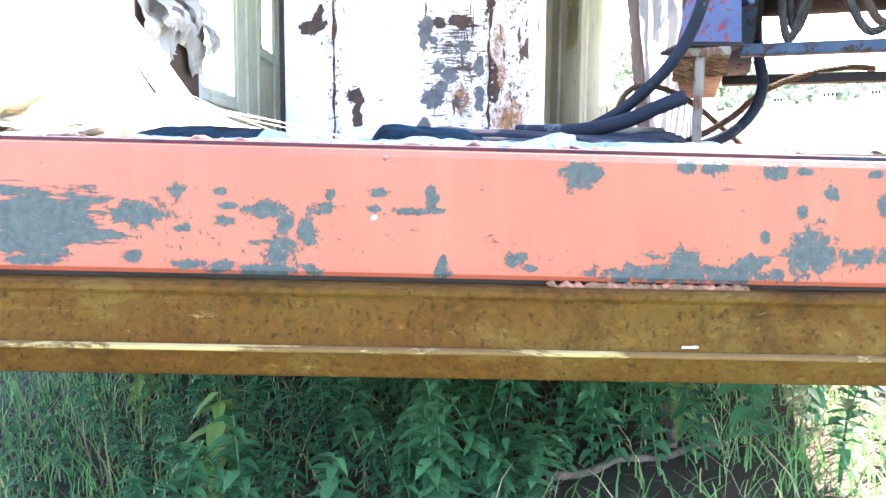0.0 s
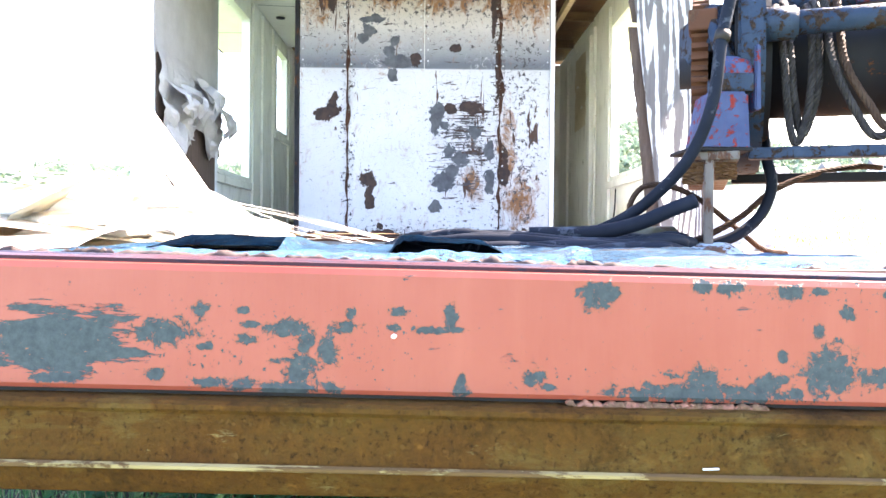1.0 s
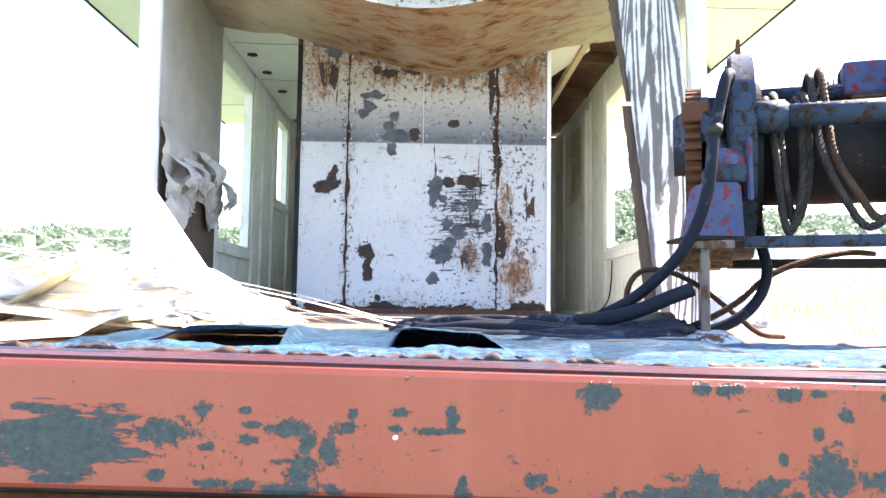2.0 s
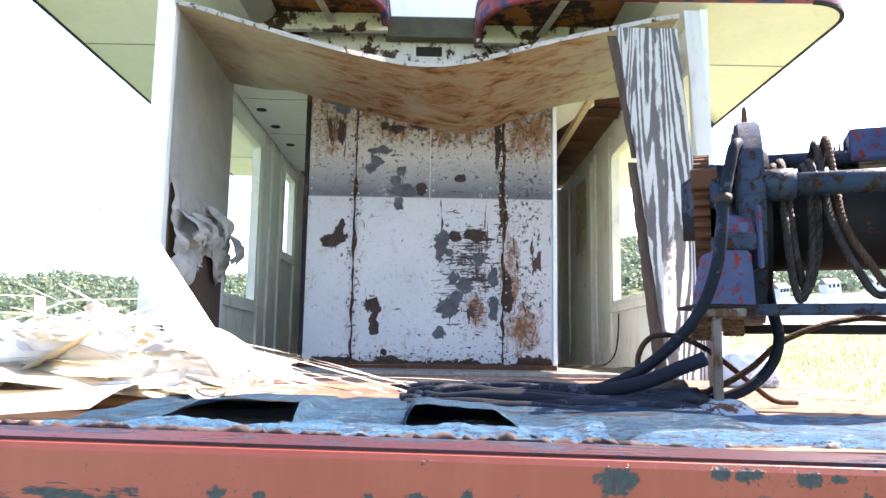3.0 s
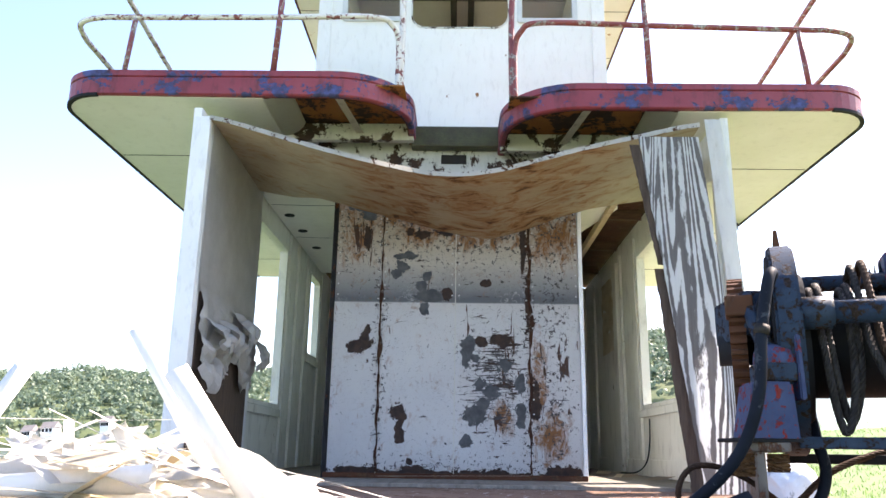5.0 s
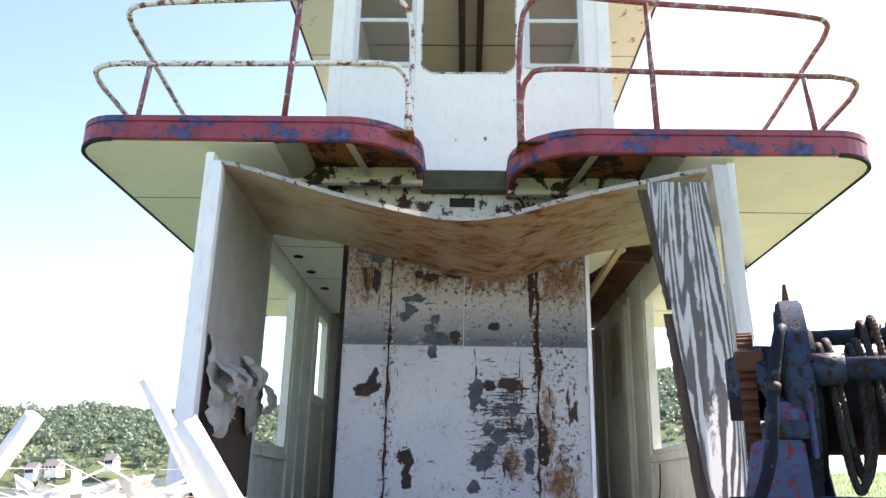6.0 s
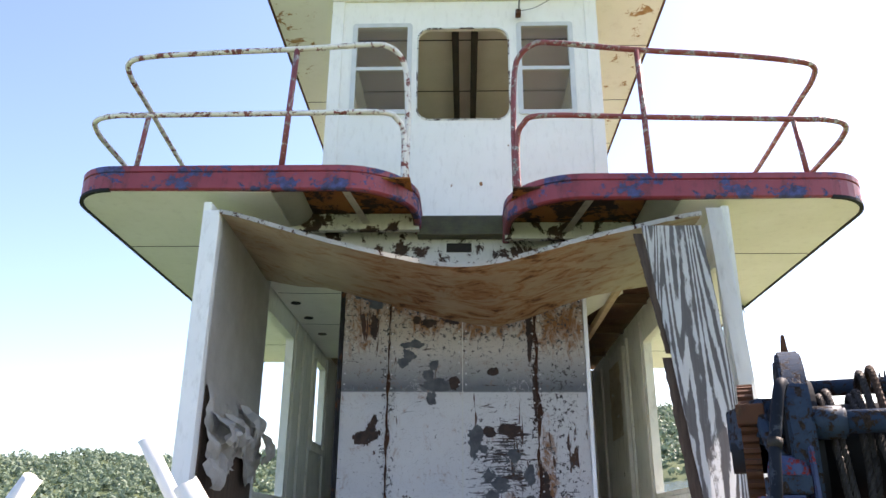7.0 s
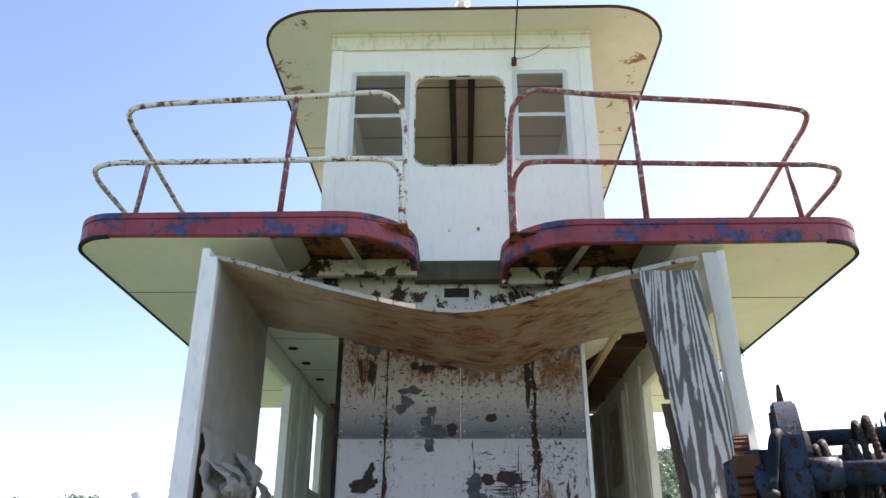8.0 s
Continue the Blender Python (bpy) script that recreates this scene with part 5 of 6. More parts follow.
part("tie_bar", moved(disc(0.02, 0.42, 0.022, 0.66, 0.1, 20, 0.0), WM), winch_blue, winch, "", True)
part("frame_bar", moved(box((0.0, -0.23, 0.226), (0.46, -0.19, 0.252), bevel=0.004), WM), winch_blue, winch, "worn blue frame bar")
part("frame_bar", moved(box((-0.03, 0.05, 0.192), (0.46, 0.10, 0.216), bevel=0.004), WM), iron_dark, winch, "black frame bar")
part("frame_leg", moved(box((0.39, -0.23, 0.0), (0.45, -0.18, 0.23), bevel=0.004), WM), rust, winch)
part("frame_leg", moved(box((0.39, 0.05, 0.0), (0.45, 0.1, 0.2), bevel=0.004), WM), rust, winch)
part("motor_housing", moved(box((0.26, 0.06, 0.64), (0.38, 0.18, 0.73), bevel=0.01), WM), bracket_blue, winch, "blue motor housing behind the drum")
part("brake_band", moved(disc(0.03, 0.05, 0.19, 0.475, 0.0, 48, 0.004), WM), iron_dark, winch, "black brake band")

def loose(u0, u1, drop, out, lift=0.0):
    """A slack turn of rope: up over the drum, hanging in a bight in front of it."""
    pts = [(u0, 0.09, 0.57 + lift), (u0, 0.02, 0.615 + lift), (u0, -0.06, 0.61 + lift), (u0 + 0.004, -0.13, 0.55), (u0 + 0.01, -0.155 - out, 0.44), (0.72 * u0 + 0.28 * u1, -0.16 - out, drop + 0.06), (0.5 * (u0 + u1), -0.165 - out, drop),
           (0.2 * u0 + 0.8 * u1, -0.16 - out, drop + 0.05), (u1, -0.155 - 0.5 * out, 0.42), (u1, -0.135, 0.54), (u1, -0.06, 0.605 + lift), (u1, 0.02, 0.61 + lift), (u1, 0.09, 0.56)]
    return moved(rope(spline(pts, 10), 0.0095), WM)


for u0, u1, drop, out, lift in ((0.066, 0.135, 0.262, 0.03, 0.0), (0.082, 0.15, 0.285, 0.01, 0.01), (0.165, 0.36, 0.27, 0.04, 0.05), (0.19, 0.385, 0.29, 0.03, 0.06)):
    part("loose_rope", loose(u0, u1, drop, out, lift), rope_rust if u0 > 0.17 else rope_grey, winch, "loose sagging loop of wire rope")
part("torn_plate", moved(sheet(lambda u, v: (0.225 + 0.06 * u, 0.1 + 0.01 * noise.noise(Vector((u * 4, v * 4, 1))), 0.60 + 0.115 * v * (0.75 + 0.5 * noise.noise(Vector((u * 9, 0, 6))))), 14, 6, 0.004), WM), winch_blue, winch, "torn blue plate standing up behind the drum")

# ---- hoses and ropes on the deck ----
hose = thing("feed_hose", "black rubber hose from the winch down to the deck", "hose", (0.45, 1.7, 0.02), group="hoses")
part("hose_body", tube(spline([(0.665, 1.82, 0.53), (0.665, 1.74, 0.585), (0.655, 1.68, 0.61), (0.63, 1.645, 0.585), (0.60, 1.63, 0.47), (0.58, 1.62, 0.34), (0.545, 1.63, 0.235), (0.49, 1.66, 0.155), (0.41, 1.71, 0.085), (0.31, 1.78, 0.045), (0.15, 1.86, 0.05), (-0.02, 1.88, 0.045)], 8), 0.0128, 14), rubber, hose, "", True)
part("ferrule", tube([(0.672, 1.86, 0.49), (0.665, 1.80, 0.55)], 0.018, 12), iron_dark, hose, "steel hose coupling", True)
part("hose_clip", tube([(0.603, 1.631, 0.482), (0.598, 1.629, 0.462)], 0.0165, 14), rope_grey, hose, "dull hose clip", True)
for cx, cy, a, b, z, turn, ph, span in ((0.24, 1.70, 0.33, 0.10, 0.02, 0.0, 0.3, 5.4), (0.26, 1.74, 0.32, 0.13, 0.032, 1.5, 1.2, 5.6), (0.22, 1.78, 0.30, 0.10, 0.036, -1.0, 2.6, 5.2), (0.27, 1.72, 0.29, 0.08, 0.042, 1.5, 0.1, 4.4), (0.2, 1.84, 0.34, 0.09, 0.024, 0.0, 3.6, 4.8), (0.22, 1.64, 0.31, 0.05, 0.018, 0.5, 2.9, 5.6), (0.21, 1.58, 0.28, 0.04, 0.016, -1.0, 0.2, 5.0), (0.24, 1.68, 0.30, 0.05, 0.036, 1.0, 3.4, 5.3)):
    h = thing("coiled_hose", "dusty black rubber hose coiled flat on the deck", "hose", (cx, cy, 0.01), group="hoses")
    pts = []
    for k in range(15):
        t = ph + span * k / 14
        x, y = a * math.cos(t), b * math.sin(t)
        pts.append((cx + x, cy + y + math.tan(radians(turn)) * x, z + 0.006 * math.sin(k * 1.7 + ph)))
    part("hose_body", tube(spline(pts, 5), 0.0142, 12), rubber, h, "", True)
for line in (((-0.17, 2.72, 0.016), (0.0, 2.6, 0.02), (0.2, 2.64, 0.017), (0.42, 2.48, 0.022), (0.6, 2.3, 0.018), (0.66, 2.1, 0.02)), ((-0.14, 2.5, 0.017), (0.05, 2.38, 0.03), (0.25, 2.3, 0.04), (0.45, 2.15, 0.03), (0.52, 1.95, 0.02)), ((-0.1, 2.2, 0.016), (0.08, 2.1, 0.03), (0.3, 2.02, 0.035), (0.5, 1.92, 0.025))):
    h = thing("trailing_hose", "dusty black hose trailing back across the deck", "hose", line[0], group="hoses")
    part("hose_body", tube(spline(line, 7), 0.0142, 12), rubber, h, "", True)
stub = thing("hose_end", "cut end of a black hose sticking up", "hose", (0.45, 1.66, 0.03), group="hoses")
part("hose_body", tube(spline([(0.2, 1.66, 0.05), (0.34, 1.655, 0.055), (0.43, 1.65, 0.075), (0.50, 1.64, 0.105), (0.55, 1.635, 0.125)], 6), 0.016, 14), rubber, stub, "", True)
dark = thing("hanging_hose", "black hose curving from the winch to the deck", "hose", (0.7, 1.88, 0.02), group="hoses")
part("hose_body", tube(spline([(0.84, 1.98, 0.34), (0.815, 1.9, 0.25), (0.82, 1.88, 0.175), (0.79, 1.87, 0.105), (0.72, 1.86, 0.05), (0.62, 1.87, 0.02), (0.52, 1.9, 0.017)], 7), 0.0135, 12), rubber, dark, "", True)
wire = thing("rusty_wire_rope", "rusty wire rope lying in a loose bight", "wire rope", (0.7, 1.95, 0.02), group="wire ropes")
part("rope_body", rope(spline([(1.16, 2.0, 0.235), (1.08, 1.98, 0.235), (0.97, 1.95, 0.215), (0.85, 1.93, 0.17), (0.76, 1.92, 0.10), (0.67, 1.92, 0.05), (0.58, 1.95, 0.018), (0.45, 2.0, 0.012)], 14), 0.0085), rope_rust, wire, "", True)
wire = thing("rusty_wire_rope", "rusty wire rope standing in a small loop", "wire rope", (0.55, 2.0, 0.02), group="wire ropes")
part("rope_body", rope(spline([(0.60, 2.1, 0.012), (0.55, 2.05, 0.02), (0.505, 2.0, 0.07), (0.50, 1.98, 0.135), (0.535, 1.98, 0.178), (0.60, 1.98, 0.18), (0.68, 1.98, 0.145), (0.78, 2.0, 0.075), (0.86, 2.02, 0.02), (0.95, 2.08, 0.01)], 14), 0.0075), rope_rust, wire, "", True)
can = thing("rusty_can", "small dark rusty canister lying on the deck", "canister", (0.53, 1.85, 0.03))
part("body", disc(0.44, 0.58, 0.034, 0.04, 1.86, 24, 0.006), worn("can_paint", (0.06, 0.055, 0.03), (0.1, 0.085, 0.04), RUST_DARK, RUST, 0.45, 15.0), can, "", True)
part("neck", disc(0.58, 0.61, 0.016, 0.04, 1.86, 16, 0.003), rust, can, "", True)
lump = thing("concrete_lump", "lump of concrete daubed with white and pale blue paint", "concrete block", (1.42, 3.5, 0.0))
bm = bmesh.new()
bmesh.ops.create_icosphere(bm, subdivisions=4, radius=1.0, matrix=Matrix.Translation((1.41, 3.5, 0.07)) @ Matrix.Diagonal((0.13, 0.12, 0.12, 1)))
for q in bm.verts:
    q.co += 0.05 * noise.noise_vector(q.co * 7) + 0.012 * noise.noise_vector(q.co * 30)
    q.co.z = max(q.co.z, 0.0)
part("stone", bm, worn("daubed_concrete", (0.55, 0.62, 0.66), (0.66, 0.68, 0.68), (0.3, 0.42, 0.5), (0.3, 0.25, 0.2), 0.42, 9.0), lump, "", True)


# ---- wreckage on the fore deck ----
def lath(p, q, w, t, bow=0.0, n=8, twist=0.0):
    """A strip of trim from p to q."""
    p, q = Vector(p), Vector(q)
    way = (q - p).normalized()
    side = way.cross(Vector((0, 0, 1))).normalized()
    up = side.cross(way)
    side, up = (math.cos(twist) * side + math.sin(twist) * up), (math.cos(twist) * up - math.sin(twist) * side)
    return sheet(lambda u, v: p.lerp(q, u) + side * w * (v - 0.5) + Vector((0, 0, bow * math.sin(u * 3.1416))) + up * 0.003 * noise.noise(Vector((u * 4, v * 2, p.x * 9))), n, 2, t)


def trough(p, q, w, depth, seg=8, facing=(0, -1, 0)):
    """A half-round gutter from p to q."""
    p, q = Vector(p), Vector(q)
    way = (q - p).normalized()
    f = Vector(facing)
    f = (f - f.dot(way) * way).normalized()
    side = way.cross(f)
    return sheet(lambda u, v: p.lerp(q, u) + side * (w / 2) * math.cos(v * 3.1416) - f * depth * math.sin(v * 3.1416) * (1 + 0.1 * noise.noise(Vector((u * 5, v, p.x)))), 8, seg, 0.004)


def wreck(name, label, bm, mat, at, category="wreckage", smooth=False):
    t = thing(name, label, category, at, group="wreckage on the fore deck")
    part("piece", bm, mat, t, "", smooth)
    return t


def pipe(p, q, r, wall=0.003, seg=20):
    """A hollow plastic pipe, cut a little ragged at its upper end."""
    p, q = Vector(p), Vector(q)
    way = (q - p).normalized()
    side = way.orthogonal().normalized()
    other = way.cross(side)
    def ring(at, rr, cut_by):
        return [at + rr * (math.cos(6.28318 * k / seg) * side + math.sin(6.28318 * k / seg) * other) + way * cut_by * (0.5 * math.sin(6.28318 * k / seg) + noise.noise(Vector((k * 0.7, r * 50, 0)))) for k in range(seg)]
    bm = bmesh.new()
    loops = [[bm.verts.new(c) for c in ring(at, rr, d)] for at, rr, d in ((p, r, 0), (p.lerp(q, 0.5), r * 1.01, 0), (q, r, 0.006), (q, r - wall, 0.006), (p, r - wall, 0))]
    for a, b in zip(loops, loops[1:] + loops[:1]):
        for k in range(seg):
            bm.faces.new((a[k], a[(k + 1) % seg], b[(k + 1) % seg], b[k]))
    return bm


wreck("plastic_pipe", "length of white plastic pipe leaning up out of the wreckage", pipe((-0.69, 2.24, 0.03), (-1.003, 2.2, 0.541), 0.022), debris_white, (-0.69, 2.24, 0.02), "pipe", True)
wreck("plastic_pipe", "stout white plastic pipe leaning up out of the wreckage", pipe((-0.54, 2.05, 0.02), (-0.80, 2.0, 0.405), 0.033), debris_white, (-0.54, 2.05, 0.02), "pipe", True)
wreck("plastic_pipe", "split white plastic pipe lying in the wreckage", pipe((-1.3, 1.95, 0.09), (-0.82, 1.98, 0.13), 0.035), debris_white, (-1.1, 1.95, 0.05), "pipe", True)
wreck("plastic_pipe", "yellowed plastic pipe end in the wreckage", pipe((-0.72, 2.05, 0.04), (-0.98, 2.2, 0.12), 0.04), debris_cream, (-0.8, 2.1, 0.03), "pipe", True)
wreck("plastic_pipe", "length of white plastic pipe leaning up out of the wreckage", pipe((-1.56, 2.2, 0.02), (-1.315, 2.2, 0.43), 0.028), debris_white, (-1.52, 2.2, 0.02), "pipe", True)
wreck("gutter_piece", "short broken white gutter end", trough((-0.95, 2.4, 0.02), (-1.11, 2.4, 0.27), 0.05, 0.018), debris_white, (-0.95, 2.4, 0.02), "gutter", True)
for p, q, w in (((-0.70, 2.22, 0.20), (-0.18, 2.3, 0.022), 0.02), ((-0.72, 2.3, 0.19), (-0.3, 2.26, 0.05), 0.014), ((-1.2, 2.15, 0.305), (-0.36, 2.1, 0.045), 0.014), ((-1.06, 2.1, 0.30), (-0.30, 2.0, 0.04), 0.02)):
    wreck("trim_strip", "long thin white trim strip sagging off the pile", lath(p, q, w, 0.012, -0.03, 14), debris_white, q, "trim strip")
LATHS = [((-1.2, 2.35, 0.21), (-0.33, 1.95, 0.03), 0.022), ((-1.45, 2.1, 0.23), (-0.75, 2.5, 0.16), 0.03), ((-1.05, 2.3, 0.2), (-0.1, 2.6, 0.02), 0.03), ((-0.95, 2.5, 0.2), (-0.1, 2.3, 0.03), 0.018),
         ((-1.5, 2.0, 0.27), (-0.6, 1.9, 0.04), 0.02), ((-1.25, 2.2, 0.24), (-0.42, 2.15, 0.04), 0.03), ((-0.8, 2.35, 0.16), (-0.05, 2.0, 0.015), 0.025), ((-0.75, 2.0, 0.08), (-0.2, 1.85, 0.03), 0.03),
         ((-1.4, 1.9, 0.11), (-0.45, 1.75, 0.055), 0.05), ((-0.9, 2.9, 0.05), (0.05, 2.5, 0.02), 0.02), ((-0.7, 2.2, 0.1), (-0.15, 2.1, 0.02), 0.02), ((-0.6, 2.7, 0.03), (0.2, 2.9, 0.02), 0.03)]
for p, q, w in LATHS:
    wreck("trim_strip", "long white trim strip fallen across the pile", lath(p, q, w, 0.012, 0.015), debris_white if w < 0.045 else debris_cream, q, "trim strip")
wreck("timber_lath", "pale split timber lath lying along the deck", lath((-0.62, 1.72, 0.035), (-0.09, 1.93, 0.05), 0.05, 0.022, 0.004), raw_wood, (-0.3, 1.8, 0.02), "lath")
wreck("timber_lath", "grey timber plank in front of the casing", lath((-0.55, 4.9, 0.05), (0.38, 4.75, 0.07), 0.09, 0.05), old_wood, (0, 4.8, 0.02), "plank")
random.seed(11)
for k in range(64):
    x = random.uniform(-1.75, -0.55)
    y = random.uniform(1.75, 3.3)
    top = max(0.03, 0.20 * (1 - (x + 1.75) / 1.6) + 0.03)
    z = random.uniform(0.02, top)
    L, a, tilt = random.uniform(0.25, 0.75), random.uniform(0, 6.28), random.uniform(-0.18, 0.25)
    p = Vector((x, y, z))
    q = p + L * Vector((math.cos(a), 0.7 * math.sin(a), tilt))
    q.z = max(q.z, 0.02)
    q.x = min(max(q.x, -1.9), -0.5)
    q.y = max(q.y, 1.6)
    for end in (p, q):      # the heap falls away towards the middle of the deck
        end.z = min(end.z, 0.27, max(0.025, 0.02 - 0.40 * (end.x + 0.42)))
    kind = k % 4 if k % 8 else 1
    if kind == 0:
        q.x = min(q.x, -0.75)
        wreck("panel_board", "broken cream panel board in the pile", lath(p, q, random.uniform(0.08, 0.2), 0.008, random.uniform(0, 0.05), 8, random.uniform(-0.6, 0.6)), debris_cream, p, "panel board")
    elif kind == 3:
        wreck("gutter_piece", "broken white plastic gutter in the pile", trough(p, q, random.uniform(0.05, 0.1), 0.03, 6, (0, -0.3, 1)), debris_white, p, "gutter", True)
    else:
        wreck("trim_strip", "splintered white trim strip in the pile", lath(p, q, random.uniform(0.02, 0.1), 0.01, random.uniform(0, 0.03), 6, random.uniform(-0.8, 0.8)), debris_white, p, "trim strip")


def crumple(cx, cy, cz, sx, sy, sz, seed):
    return sheet(lambda u, v: (cx + sx * (u - 0.5) + 0.05 * noise.noise(Vector((u * 3, v * 3, seed))), cy + sy * (v - 0.5), max(0.012, cz + sz * noise.noise(Vector((u * 2.2, v * 2.2, seed + 5))) + 0.3 * sz * noise.noise(Vector((u * 7, v * 7, seed))) + 0.07 * math.sin(u * 3.14) * math.sin(v * 3.14))), 22, 22, 0.004)


for cx, cy, cz, sx, sy, sz, seed in ((-1.3, 2.2, 0.08, 0.7, 0.6, 0.12, 1.0), (-0.85, 2.3, 0.06, 0.6, 0.5, 0.12, 2.0), (-1.5, 2.8, 0.12, 0.8, 0.8, 0.16, 3.0), (-1.0, 2.9, 0.08, 0.8, 0.7, 0.14, 4.0)):
    wreck("crumpled_sheet", "crumpled white plastic sheeting in the pile", crumple(cx, cy, cz, sx, sy, sz, seed), debris_white, (cx, cy, 0.0), "plastic sheet", True)
for cx, cy, cz, a in ((-1.38, 2.15, 0.18, 0.5), (-1.15, 2.45, 0.19, -0.4), (-1.0, 2.15, 0.12, 0.9)):
    fr = thing("window_frame_wreck", "broken white window frame thrown on the pile", "window frame", (cx, cy, cz), group="wreckage on the fore deck")
    c = [Vector((cx + dx * math.cos(a) - dy * math.sin(a), cy + dx * math.sin(a) + dy * math.cos(a), cz + 0.35 * dy + 0.05)) for dx, dy in ((-0.22, -0.15), (0.22, -0.15), (0.22, 0.15), (-0.22, 0.15))]
    for i in range(4):
        part("frame_bar", lath(c[i], c[(i + 1) % 4], 0.03, 0.02), debris_white, fr)
# curled boards at the pile's front, shading the deck under them
wreck("curled_board", "curled yellowed veneer board at the front of the pile", sheet(lambda u, v: (-1.4 + 1.02 * u, 1.46 + 0.5 * v + 0.32 * u * u, 0.03 + 0.03 * v + 0.028 * math.sin(u * 5) + 0.012 * (1 - v)), 24, 8, 0.006), debris_cream, (-0.9, 1.5, 0.0), "veneer board", True)
wreck("curled_board", "curled white board at the front of the pile", sheet(lambda u, v: (-1.5 + 0.85 * u, 1.3 + 0.4 * v + 0.1 * u, 0.012 + 0.035 * math.sin(v * 2.6) + 0.01 * math.sin(u * 7)), 24, 8, 0.006), debris_white, (-1.1, 1.4, 0.0), "board", True)
# rubbish inside the deckhouse
for k in range(14):
    x, y = random.choice(((-1.55, -1.05), (0.9, 1.5)))[0] + random.uniform(0, 0.5), random.uniform(4.9, 8.0)
    a, L = random.uniform(0, 3.1), random.uniform(0.2, 0.6)
    wreck("floor_scrap", "scrap of board on the cabin floor", lath((x, y, 0.035), (x + L * 0.5 * math.cos(a), y + L * math.sin(a), 0.05), random.uniform(0.04, 0.14), 0.012), debris_cream if k % 2 else old_wood, (x, y, 0.02), "scrap board")
cord = thing("hanging_cable", "thin black cable hanging from the window sill", "cable", (1.58, 6.3, 0.2))
part("cable_body", tube(spline([(1.59, 6.75, 0.5), (1.57, 6.7, 0.3), (1.56, 6.8, 0.14), (1.54, 7.1, 0.05), (1.5, 7.6, 0.03)], 6), 0.006, 6), rubber, cord, "", True)


# ---- plants by the boat ----
def on_bank(x, y):
    """The world place of a spot of the bank, given from the boat."""
    p = HEEL @ Vector((x, y, -0.95))
    return Vector((p.x, p.y, 0.04 * noise.noise(Vector((p.x * 0.5, p.y * 0.5, 0)))))


def blades(count, spread, h0, h1, w, seed, lean=0.45):
    """Grass blades as joined narrow strips. spread(rnd) gives a place."""
    rnd = random.Random(seed)
    verts, faces = [], []
    for _ in range(count):
        p = spread(rnd)
        a, h = rnd.uniform(0, 6.283), rnd.uniform(h0, h1)
        d = Vector((math.cos(a), math.sin(a), 0)) * h * rnd.uniform(0.1, lean)
        s = Vector((-math.sin(a), math.cos(a), 0)) * w * rnd.uniform(0.6, 1.3)
        b = len(verts)
        for t, k in ((0, 1.0), (0.4, 0.85), (0.75, 0.55)):
            c = p + d * t * t * 1.6 + Vector((0, 0, h * (t - 0.18 * t * t)))
            verts += [c - s * k * 0.5, c + s * k * 0.5]
        verts.append(p + d * 1.7 + Vector((0, 0, h * 0.8)))
        faces += [(b, b + 1, b + 3, b + 2), (b + 2, b + 3, b + 5, b + 4), (b + 4, b + 5, b + 6)]
    me = bpy.data.meshes.new("grass")
    me.from_pydata([tuple(v) for v in verts], [], faces)
    return me


def stuff(name, mesh, material, label, category):
    ob = tagged(new(name, mesh), label, category, kind="stuff")
    mesh.materials.append(material)
    return ob


def by_the_bow(r):
    """Grass at the sides of the nettle bed, little of it inside."""
    while True:
        x, y = r.uniform(-2.6, 2.6), r.uniform(1.55, 5.2)
        if abs(x) > 0.75 + 0.3 * noise.noise(Vector((y * 2, 0, 0))) or y < 1.75 or r.random() < 0.25:
            return on_bank(x, y)


stuff("grass", blades(17000, by_the_bow, 0.05, 0.14, 0.005, 1, 0.9), grass_green, "long green grass in the shade of the bow", "grass")
stuff("dry_grass", blades(500, lambda r: on_bank(r.uniform(-1.6, 1.9), r.uniform(1.6, 3.6)), 0.12, 0.32, 0.005, 2, 0.7), dry_stalk, "bleached dry grass stalks", "dry grass")
stuff("meadow_grass", blades(45000, lambda r: on_bank(2.4 + 22 * r.random() ** 1.6, 2 + 24 * r.random()), 0.03, 0.10, 0.012, 3, 0.9), foliage("sunlit_meadow", (0.06, 0.15, 0.03), (0.19, 0.32, 0.075)), "sunlit mown meadow beside the boat", "grass")


def leaf(bm, base, way, up, length, width, fold=0.25):
    """A pointed leaf with a folded middle and drooping tip."""
    side = way.cross(up).normalized()
    n = side.cross(way).normalized()
    mid, edge = [], []
    for t, k in ((0.0, 0.08), (0.28, 1.0), (0.62, 0.72), (1.0, 0.0)):
        c = base + way * length * t - up * length * 0.35 * t * t
        mid.append(bm.verts.new(c))
        edge.append(None if k == 0 else (bm.verts.new(c + side * width * k * 0.5 + n * fold * width * k * 0.5), bm.verts.new(c - side * width * k * 0.5 + n * fold * width * k * 0.5)))
    for i in range(3):
        if edge[i + 1]:
            bm.faces.new((mid[i], mid[i + 1], edge[i + 1][0], edge[i][0]))
            bm.faces.new((mid[i], edge[i][1], edge[i + 1][1], mid[i + 1]))
        else:
            bm.faces.new((mid[i], mid[i + 1], edge[i][0]))
            bm.faces.new((mid[i], edge[i][1], mid[i + 1]))


